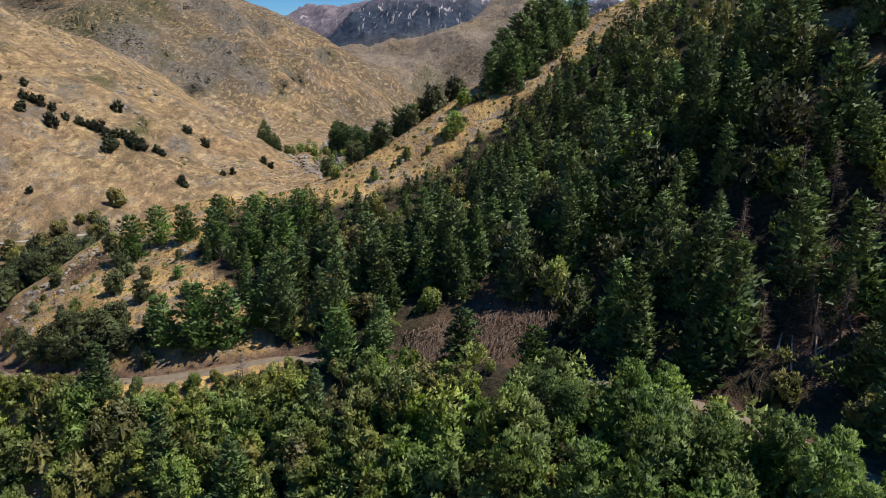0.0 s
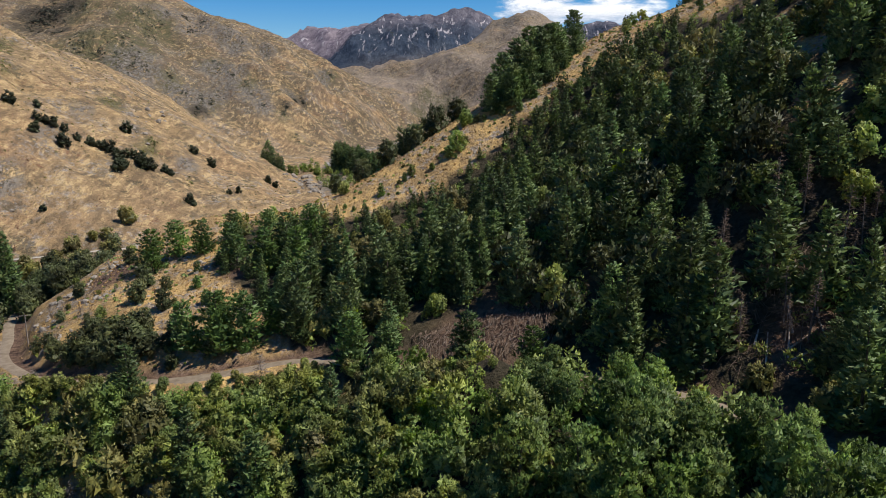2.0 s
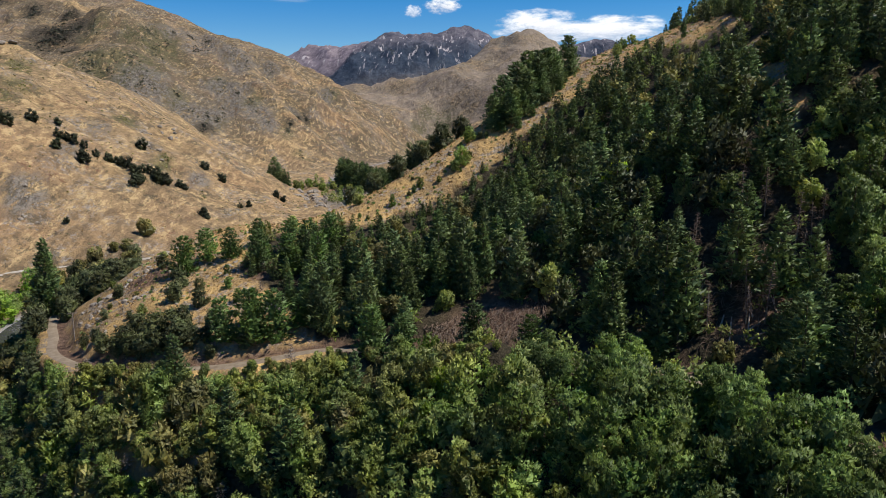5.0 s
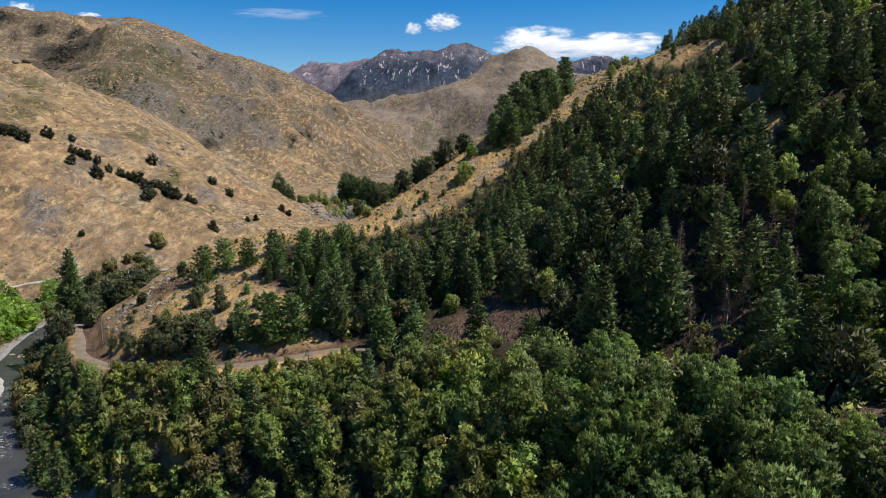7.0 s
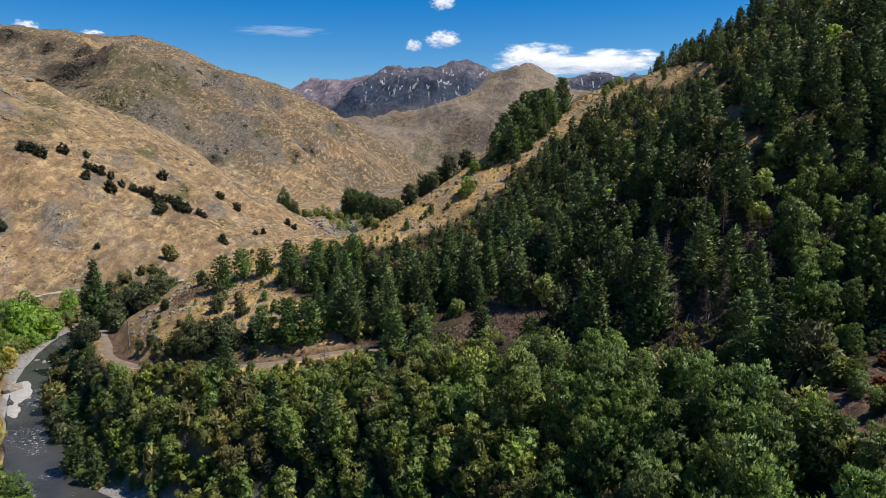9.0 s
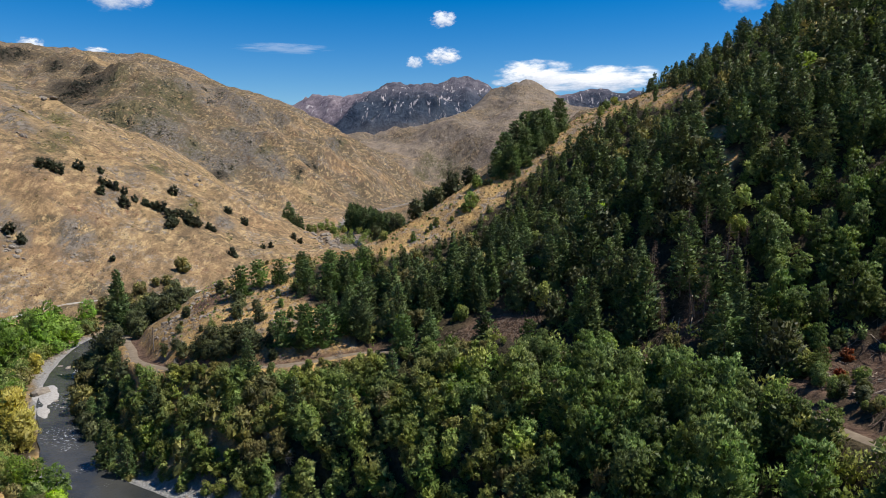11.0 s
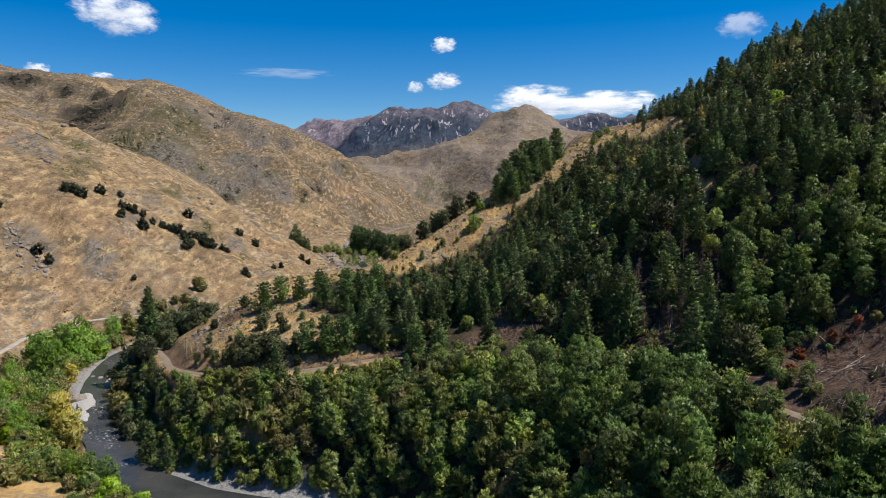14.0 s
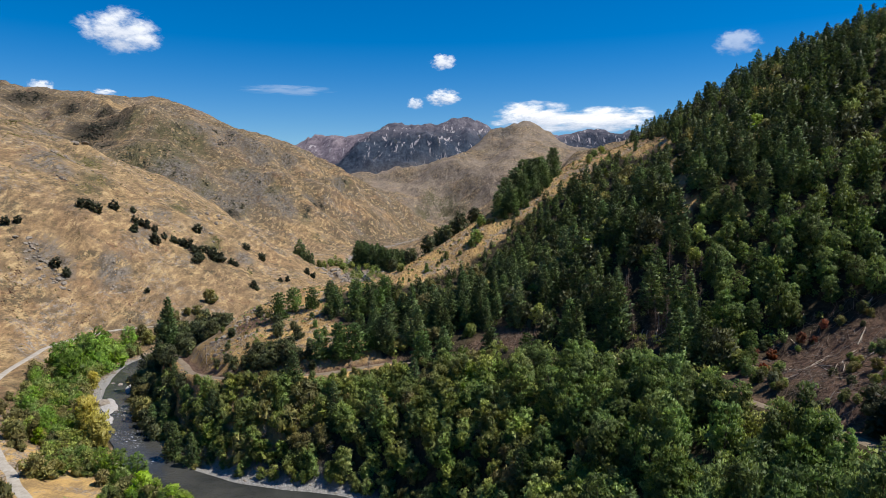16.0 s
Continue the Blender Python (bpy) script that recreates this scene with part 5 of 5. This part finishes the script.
def boulder(a, b, size, label="grey boulder in the shallow river", z=None):
    ob = new("boulder", STONES[random.randrange(6)])
    ob.location = (a, b, (ground_z(a, b) if z is None else z) + 0.05 * size)
    ob.rotation_euler = (0, 0, random.uniform(0, 6.28))
    ob.scale = (size, size, size)
    return tagged(ob, label, "boulder", "boulders in the river")


for a, b, r in ((-153, 173, 3.0), (-150, 171, 1.8), (-143.6, 166.6, 1.5), (-145, 190, 1.3), (-137, 168, 0.9), (-134, 160, 1.0), (-130, 152, 0.9), (-133, 157, 0.7), (-160, 205, 1.6), (-164, 206, 1.4), (-150, 196, 1.6), (-158, 196, 1.0), (-153, 200, 0.8), (-140, 165, 1.2), (-138, 160, 1.0), (-136, 156, 0.9), (-143, 170, 0.8), (-128, 145, 0.8), (-124, 139, 0.9), (-172, 224, 1.3), (-160, 228, 1.6), (-158, 240, 1.4), (-118, 128, 0.9), (-132, 150, 0.7), (-161, 212, 0.9), (52, 34.5, 1.1)):
    boulder(a, b, r, "pale boulder at the road edge" if a > 0 else "grey boulder in the shallow river")


def outcrop(a, b, wide, count):
    """A rock outcrop: broken stones bedded in the hillside."""
    root = new("rock_outcrop")
    root.location = (a, b, ground_z(a, b))
    tagged(root, "weathered grey rock outcrop breaking through dry grass", "rock outcrop", "outcrops on the hillside")
    for _ in range(count):
        dx, dy = random.gauss(0, wide * 0.5), random.gauss(0, wide * 0.5)
        ob = new("rock", STONES[random.randrange(6)])
        ob.parent = root
        size = random.uniform(0.12, 0.26) * wide
        ob.location = (dx, dy, ground_z(a + dx, b + dy) - root.location.z - 0.1 * size)
        ob.rotation_euler = (random.uniform(-0.3, 0.3), random.uniform(-0.3, 0.3), random.uniform(0, 6.28))
        ob.scale = (size, size * random.uniform(0.6, 1), size * random.uniform(0.6, 1.3))


for a, b, w, c in ((-273, 323, 9, 12), (-262, 318, 8, 10), (-252, 314, 9, 14), (-243, 309, 8, 10), (-238, 520, 9, 10), (-228, 550, 9, 10), (-214, 329, 6, 7), (-203, 596, 9, 8), (-98, 634, 12, 16), (-87, 644, 12, 14), (-110, 622, 9, 10), (-208, 470, 8, 9),
                   (-192, 520, 7, 8), (-95, 180, 5, 8), (-88, 158, 4, 7), (-225, 345, 6, 7), (-300, 420, 9, 9), (-330, 480, 12, 10), (-360, 560, 14, 10), (-290, 560, 9, 8), (-180, 455, 6, 6), (-60, 140, 3.5, 6), (-84, 182, 4, 7), (-122, 598, 14, 18), (-112, 560, 13, 16), (-104, 530, 11, 14), (-135, 620, 13, 14), (-98, 590, 10, 12), (-75, 150, 4, 8), (-66, 168, 4, 8), (-98, 172, 5, 9), (-92, 190, 5, 9), (-100, 158, 4, 9), (-102, 168, 5, 9), (-96, 150, 3, 7), (-82, 172, 4, 8), (-70, 138, 3, 7), (-88, 142, 3, 7), (-60, 160, 4, 9), (-47, 140, 4, 9), *CREST_ROCKS):
    outcrop(a, b, w, c)

# a low bar of gravel along the far bank
def gravel_bar(a, b, z, long, wide, turn, seed):
    n = Nodes("bar_gravel", 0.95, 0.1)
    n.bump(n.noise(3.0, 5.0, 0.8), 0.6, 0.15)
    mat = n.done(n.mix(n.ramp(n.noise(1.6, 5.0, 0.8), 0.3, 0.7), (0.24, 0.225, 0.205), (0.46, 0.44, 0.41)))
    r, t = np.meshgrid(np.linspace(0, 1, 14), np.linspace(0, 2 * np.pi, 49)[:-1])
    edge = 1 + 0.28 * fbm(np.cos(t) * 3 + seed, np.sin(t) * 3, 1.6, 3, seed)
    u, v = r * edge * long * np.cos(t), r * edge * wide * np.sin(t)
    x, y = a + u * math.cos(turn) - v * math.sin(turn), b + u * math.sin(turn) + v * math.cos(turn)
    h = z + 0.75 * (1 - r ** 2) - 0.45 + 0.12 * fbm(x, y, 2.0, 3, seed)
    k = np.arange(r.size).reshape(r.shape)
    m = np.roll(k, -1, 0)
    faces = np.stack((k[:, :-1], k[:, 1:], m[:, 1:], m[:, :-1]), -1).reshape(-1, 4)
    ob = new("gravel_bar", mesh_of("gravel_bar", np.stack((x, y, h), -1).reshape(-1, 3), faces, mat, True))
    tagged(ob, "pale gravel bar at the river's edge", "gravel bar", kind="structure")


gravel_bar(-152, 199, -1.25, 9, 2.6, 1.9, 3)
gravel_bar(-152.5, 175, -1.75, 14, 5.0, 2.1, 5)
gravel_bar(-143, 156, -2.1, 9, 2.8, 2.1, 8)

# pale stones on the gravel bars
p = scatter(-185, -35, 70, 260, 1.5)
x, y = p.T
z, dr, _, _ = land(x, y, True)
p, z = p[(dr > 9.0) & (dr < 13.5)], z[(dr > 9.0) & (dr < 13.5)]
pts = np.array([v.co for v in STONES[0].vertices])
tri = np.array([f.vertices[:] for f in STONES[0].polygons])
keep_ = rng.random(len(p)) < 0.55
p, z = p[keep_], z[keep_]
sizes = rng.uniform(0.12, 0.55, len(p))[:, None, None]
v = pts[None] * sizes + np.column_stack((p, z))[:, None, :]
f = (tri[None] + (np.arange(len(p)) * len(pts))[:, None, None]).reshape(-1, 3)
tagged(new("gravel_bar_stones", mesh_of("gravel_bar_stones", v.reshape(-1, 3), f, M_ROCK)), "loose pale stones on the gravel bars", "stones", kind="stuff")

# low scrub, tussock and stones speckled over the dry hills
def specks(name, places, sizes, mat, label, category, leaves=14, seed=3):
    r = np.random.default_rng(seed)
    z = land(places[:, 0], places[:, 1])
    c = np.repeat(np.column_stack((places, z)), leaves, 0)
    s = np.repeat(sizes, leaves)
    d = rand_dirs(r, len(c))
    d[:, 2] = np.abs(d[:, 2])
    v, f = leaf_quads(c + d * s[:, None] * np.array([0.55, 0.55, 0.45]), d, 1.0, r)
    v = c.repeat(4, 0) + (v - c.repeat(4, 0)) * 1.0
    mid = (c + d * s[:, None] * np.array([0.55, 0.55, 0.45])).repeat(4, 0)
    v = mid + (v - mid) * (s * 0.55).repeat(4)[:, None]
    tagged(new(name, mesh_of(name, v, f, mat)), label, category, kind="stuff")


p = scatter(-430, -110, 180, 760, 3.6, 0.5)
x, y = p.T
patch = fbm(x, y, 60.0, 4, 51)
ok = (near_line(x, y, FARM_L)[0] > 7) & (near_line(x, y, RIVER_L)[0] > 30) & (rng.random(len(p)) < np.clip(0.3 + 1.1 * patch, 0.10, 0.85))
specks("low_scrub", p[ok], rng.uniform(0.3, 1.0, ok.sum()) ** 2 * 1.5, M_OLIVE, "low dark scrub dotted over the dry hill", "scrub", 5)
p = scatter(-300, -120, 180, 480, 3.5, 0.5)
ok = (rng.random(len(p)) < 0.28) & (near_line(p[:, 0], p[:, 1], FARM_L)[0] > 5) & (near_line(p[:, 0], p[:, 1], RIVER_L)[0] > 26)
specks("dry_tussock", p[ok], rng.uniform(0.35, 0.8, ok.sum()), M_TUSSOCK, "straw-coloured tussock on the dry hill", "grass", 10, 5)
def patches(spots, spacing):
    """Places that fill loose-edged patches, each x, y and radius, drawn out down the slope."""
    out = []
    for a, b, r in spots:
        k = int(3.5 * (r / spacing) ** 2) + 5
        ang, rad = rng.uniform(0, 6.28, k), r * np.abs(rng.normal(0, 0.62, k))
        out.append(np.column_stack((a + rad * np.cos(ang) * 0.75 - rad * np.sin(ang) * 0.6, b + rad * np.sin(ang) * 2.4)))
    return np.vstack(out)


p = patches([(a, b, 1.15 * r) for a, b, r in SCRUBBY], 2.9)
specks("far_scrub", p, rng.uniform(1.2, 3.8, len(p)), M_SHADEBUSH, "dark scrub patches on the far hill", "scrub", 7, 7)
p = patches([q for q in GREENISH if 800 < q[1] < 1700], 4.4)
specks("far_green_scrub", p, rng.uniform(1.2, 3.4, len(p)), M_SHADEBUSH, "low green scrub on the far hill", "scrub", 6, 17)
p = patches([q for q in CRAGGY if q[1] > 800], 4.6)
specks("far_rock_scrub", p, rng.uniform(1.0, 3.0, len(p)), M_SHADEBUSH, "dark scrub between broken rocks on the far hill", "scrub", 6, 19)
p = scatter(-1200, 60, 850, 1850, 10.5, 0.5)
p = p[rng.random(len(p)) < 0.25 + 0.6 * fbm(p[:, 0], p[:, 1], 160.0, 3, 71)]
specks("far_bushes", p, rng.uniform(0.5, 1.6, len(p)), M_SHADEBUSH, "single dark bushes on the far hill", "scrub", 7, 8)
NEAR_PATCHES = [(a, b, 1.2 * r) for a, b, r in GREENISH if b < 800] + [(-200, 466, 6), (-163, 433, 5), (-400, 600, 16), (-420, 560, 14), (-370, 480, 9)]
p = patches(NEAR_PATCHES, 2.2)
specks("hill_scrub", p, rng.uniform(0.4, 1.5, len(p)), M_OLIVE, "olive scrub patches on the dry hill", "scrub", 9, 12)
p = patches([(-261, 296, 8), (-257, 281, 9), (-247, 282, 6), (-207, 321, 5), (-219, 290, 6), (-185, 357, 4), (-219, 272, 5), (-232, 300, 5), (-200, 305, 4)], 1.6)
specks("rusty_scrub", p, rng.uniform(0.3, 0.9, len(p)), M_RUST, "rust-brown bracken on the lower hill", "scrub", 9, 13)
p = scatter(-100, 90, 120, 285, 1.6, 0.5)
ok = open_grass(p[:, 0], p[:, 1]) & (near_line(p[:, 0], p[:, 1], ROAD_L)[0] > 3.5) & (rng.random(len(p)) < 0.8)
specks("spur_tussock", p[ok], rng.uniform(0.3, 0.75, ok.sum()), M_TUSSOCK, "dry tussock grass on the spur", "grass", 7, 9)
ok = open_grass(p[:, 0], p[:, 1]) & (near_line(p[:, 0], p[:, 1], ROAD_L)[0] > 3.5) & (rng.random(len(p)) < 0.15)
specks("spur_scrub", p[ok], rng.uniform(0.4, 1.1, ok.sum()), M_SCRUB, "small green shrubs in the spur's grass", "scrub", 16, 10)


def stick_pile(name, a, b, wide, deep, count, long, thick, mat, label, category, down, seed, messy=0.35):
    """Sticks that lie on the slope, mostly along its fall."""
    r = np.random.default_rng(seed)
    out = []
    for _ in range(count):
        x0, y0 = a + r.uniform(-1, 1) * wide, b + r.uniform(-1, 1) * deep
        ang = down + r.normal(0, messy)
        l = long * r.uniform(0.5, 1.3)
        t = np.linspace(-0.5, 0.5, 4)
        xs, ys = x0 + np.cos(ang) * l * t + r.normal(0, 0.04, 4) * l * 0.3, y0 + np.sin(ang) * l * t
        zs = land(xs, ys) + 0.08 + r.uniform(0, 0.35) + r.uniform(-0.1, 0.9) * (t + 0.3)
        out.append(tube(np.column_stack((xs, ys, zs)), thick * r.uniform(0.6, 1.3) * np.array([1, 0.95, 0.8, 0.5]), 4))
    return tagged(new(name, mesh_of(name, *merged(out), mat)), label, category, kind="stuff")


stick_pile("brush_layer", 6, 111.5, 13, 7, 900, 2.2, 0.07, M_BROWN, "cut brown brush laid over the bare road bank", "brush", math.radians(-100), 21)
stick_pile("brush_layer", 6, 111, 12, 6, 260, 1.8, 0.03, M_DEAD, "grey twigs over the bare road bank", "brush", math.radians(-100), 22)
stick_pile("slash_brush", 76, 33, 19, 30, 1100, 2.4, 0.07, M_BROWN, "brown felling slash on cleared ground", "brush", math.radians(-150), 23, 2.2)
stick_pile("slash_twigs", 74, 35, 15, 27, 420, 2.4, 0.06, M_DEAD, "grey twigs in the felling slash", "brush", math.radians(-120), 27, 1.4)
stick_pile("slash_brush", 50, 89, 9, 8, 300, 2.2, 0.05, M_BROWN, "brown branches under the dead conifers", "brush", math.radians(-110), 24, 1.0)
stick_pile("bank_brush", -30, 128, 10, 3, 80, 1.6, 0.05, M_BROWN, "brown brush on the road cutting", "brush", math.radians(-90), 25, 0.8)


def log(a, b, long, thick, ang, label="pale fallen log lying on the cleared slope"):
    t = np.linspace(-0.5, 0.5, 5)
    xs, ys = a + np.cos(ang) * long * t, b + np.sin(ang) * long * t
    zs = land(xs, ys) + thick
    zs = zs.mean() + (t * (zs[-1] - zs[0])) + max(0, (zs - zs.mean() - t * (zs[-1] - zs[0])).max()) * 0.4
    v, f = tube(np.column_stack((xs - a, ys - b, zs - zs.mean())), thick * np.array([1, 0.95, 0.85, 0.75, 0.6]), 7)
    ob = new("fallen_log", mesh_of("fallen_log", v, f, M_LOG, True))
    ob.location = (a, b, zs.mean() - 0.05)
    return tagged(ob, label, "log", "logs in the felling slash")


for k in range(40):
    near_dead = k % 4 == 0
    a, b = (rng.normal(54, 5), rng.normal(87, 3)) if near_dead else (rng.normal(74, 7), rng.normal(36, 12))
    log(a, b, rng.uniform(2.5, 6.5) * (1.7 if k % 5 == 1 else 1), rng.uniform(0.09, 0.2), rng.normal(0.9, 0.6))
for a, b, h in ((69, 59, 2.6), (66, 61, 2.2), (76, 58, 2.4), (78, 56, 2.0), (81, 57, 2.2), (64, 52, 2.0)):
    RED.plant(a, b, h / 2.6)
for a, b, h in ((66, 50, 2.2), (70, 63, 3), (61, 46, 3), (61, 40, 3), (73, 61, 2), (60, 56, 3.4), (78, 63, 3), (66, 66, 4), (60, 34, 2.2), (59, 50, 3)):
    SCRUB.plant(a, b, h / 6.5, label="young green shrub on cleared ground")

for k in range(90):
    a, b = rng.uniform(57, 90), rng.uniform(8, 64)
    if near_line(np.array([a]), np.array([b]), ROAD_L)[0][0] > 3.5:
        (SCRUB, OLIVE, GREY, GROVE, GREY)[k % 5].plant(a, b, rng.uniform(0.2, 0.5) * (0.6 if k % 5 == 3 else 1), label="low regrowth among the felling slash")
for a, b, h in ((58, 48, 5), (60, 53, 5.5), (63, 56, 5), (57, 42, 4), (61, 62, 6), (66, 63, 6), (57, 55, 5)):
    BROAD.plant(a, b, h / 13, label="young broadleaf tree at the edge of the felling slash")
# dark shrubs above the road, with trees added here to shade the slash
for a, b, h in ((61, 4, 6), (64, -2, 7), (60, -6, 7), (63, 9, 5), (66, 2, 8), (62, -12, 8), (68, -8, 9), (58, -14, 6)):
    GROVE.plant(a, b, h / 11, label="dark shrubby tree added above the road to shade the bank")
for a, b, h in ((101, 186, 14), (84, 208, 5), (79, 216, 4), (88, 200, 5), (82, 224, 4), (92, 196, 6), (76, 206, 4), (86, 190, 5), (96, 190, 5)):
    FIR.plant(a, b, h / 15, label="dark conifer near the top of the spur")


def utility_pole(a, b, h, turn):
    root = new("utility_pole")
    root.location, root.rotation_euler = (a, b, ground_z(a, b) - 0.2), (0, 0, turn)
    tagged(root, "weathered wooden power pole with one crossarm beside the road", "utility pole")
    zs = np.array([0, h * 0.5, h])
    part = new("pole", mesh_of("pole", *tube(np.column_stack((zs * 0, zs * 0, zs)), (0.17, 0.15, 0.12), 10), M_DEAD, True))
    part.parent = root
    bm = bmesh.new()
    bmesh.ops.create_cube(bm, size=1)
    bmesh.ops.scale(bm, vec=(2.4, 0.12, 0.14), verts=bm.verts)
    bmesh.ops.bevel(bm, geom=bm.edges[:], offset=0.015, segments=1, affect="EDGES")
    me = bpy.data.meshes.new("crossarm")
    bm.to_mesh(me)
    bm.free()
    me.materials.append(M_DEAD)
    arm = new("crossarm", me)
    arm.parent, arm.location = root, (0, 0.17, h - 0.5)
    for k in (-1.05, -0.4, 0.4, 1.05):
        cup = new("insulator", mesh_of("insulator", *tube(np.array([(0, 0, 0), (0, 0, 0.08), (0, 0, 0.1), (0, 0, 0.2)]), (0.03, 0.03, 0.07, 0.04), 8), M_ROCK, True))
        cup.parent, cup.location = root, (k, 0.17, h - 0.43)


utility_pole(-101, 149, 8.0, 0.5)
utility_pole(-160, 322, 8.0, 0.9)

# ---- clouds, a far backdrop ----
def cloud_material():
    n = Nodes("cloud", 1.0, 0.0)
    tc = n.tree.nodes.new("ShaderNodeTexCoord").outputs["Object"]
    sep = n.tree.nodes.new("ShaderNodeSeparateXYZ")
    n.put(sep.inputs[0], tc)
    big = n.noise(2.2, 7.0, 0.62, vector=n.math_vec(tc, n.random()))
    r2 = n.math("ADD", n.math("POWER", n.math("ABSOLUTE", sep.outputs[0]), 2.0), n.math("POWER", n.math("ABSOLUTE", sep.outputs[1]), 2.0))
    body = n.math("ADD", n.math("SUBTRACT", 0.78, r2), n.math("MULTIPLY", n.math("SUBTRACT", big, 0.5), 1.9))
    alpha = n.ramp(body, 0.08, 0.85)
    alpha = n.math("MULTIPLY", alpha, n.ramp(r2, 0.98, 0.6))
    glow = n.tree.nodes.new("ShaderNodeEmission")
    shade = n.ramp(n.math("ADD", sep.outputs[1], n.math("MULTIPLY", n.math("SUBTRACT", big, 0.5), 1.6)), -0.7, 0.5)
    n.put(glow.inputs["Color"], n.mix(shade, (0.50, 0.56, 0.68), (0.95, 0.96, 0.98)))
    n.put(glow.inputs["Strength"], 0.9)
    clear_ = n.tree.nodes.new("ShaderNodeBsdfTransparent")
    both = n.tree.nodes.new("ShaderNodeMixShader")
    n.put(both.inputs[0], n.math("MULTIPLY", alpha, n.attr("thick", "Fac")))
    n.tree.links.new(clear_.outputs[0], both.inputs[1])
    n.tree.links.new(glow.outputs[0], both.inputs[2])
    n.tree.links.new(both.outputs[0], n.tree.nodes["Material Output"].inputs[0])
    return n.mat


M_CLOUD = cloud_material()


def cloud(a, b, z, wide, high, thick=1.0):
    me = mesh_of("cloud", [(-1, -1, 0), (1, -1, 0), (1, 1, 0), (-1, 1, 0)], [(0, 1, 2, 3)], M_CLOUD)
    layer = me.attributes.new("thick", "FLOAT", "POINT")
    layer.data.foreach_set("value", np.full(4, thick, np.float32))
    ob = new("cloud", me)
    ob.matrix_world = look((a, b, z), (-6, -55, 77)) @ Matrix.Rotation(math.pi, 4, "Y") @ Matrix.Diagonal((wide, high, 1, 1))
    ob.visible_shadow = False
    return tagged(ob, "small white cloud in blue sky", "cloud", "clouds", "structure")


for row in ((599, 4600, 700, 340, 130), (1133, 4600, 680, 370, 115), (870, 4620, 665, 500, 100), (1, 4600, 833, 150, 70), (-181, 4600, 789, 72, 50, 0.7), (6, 4600, 1066, 112, 68, 0.85),
            (-1837, 3900, 1102, 270, 155, 0.85), (-1716, 3900, 1038, 135, 70, 0.6), (1729, 3999, 1050, 170, 100, 0.4), (-971, 4300, 832, 365, 42, 0.22), (-2356, 3999, 810, 89, 58, 0.8), (-2028, 4100, 792, 79, 31, 0.8)):
    cloud(*row)
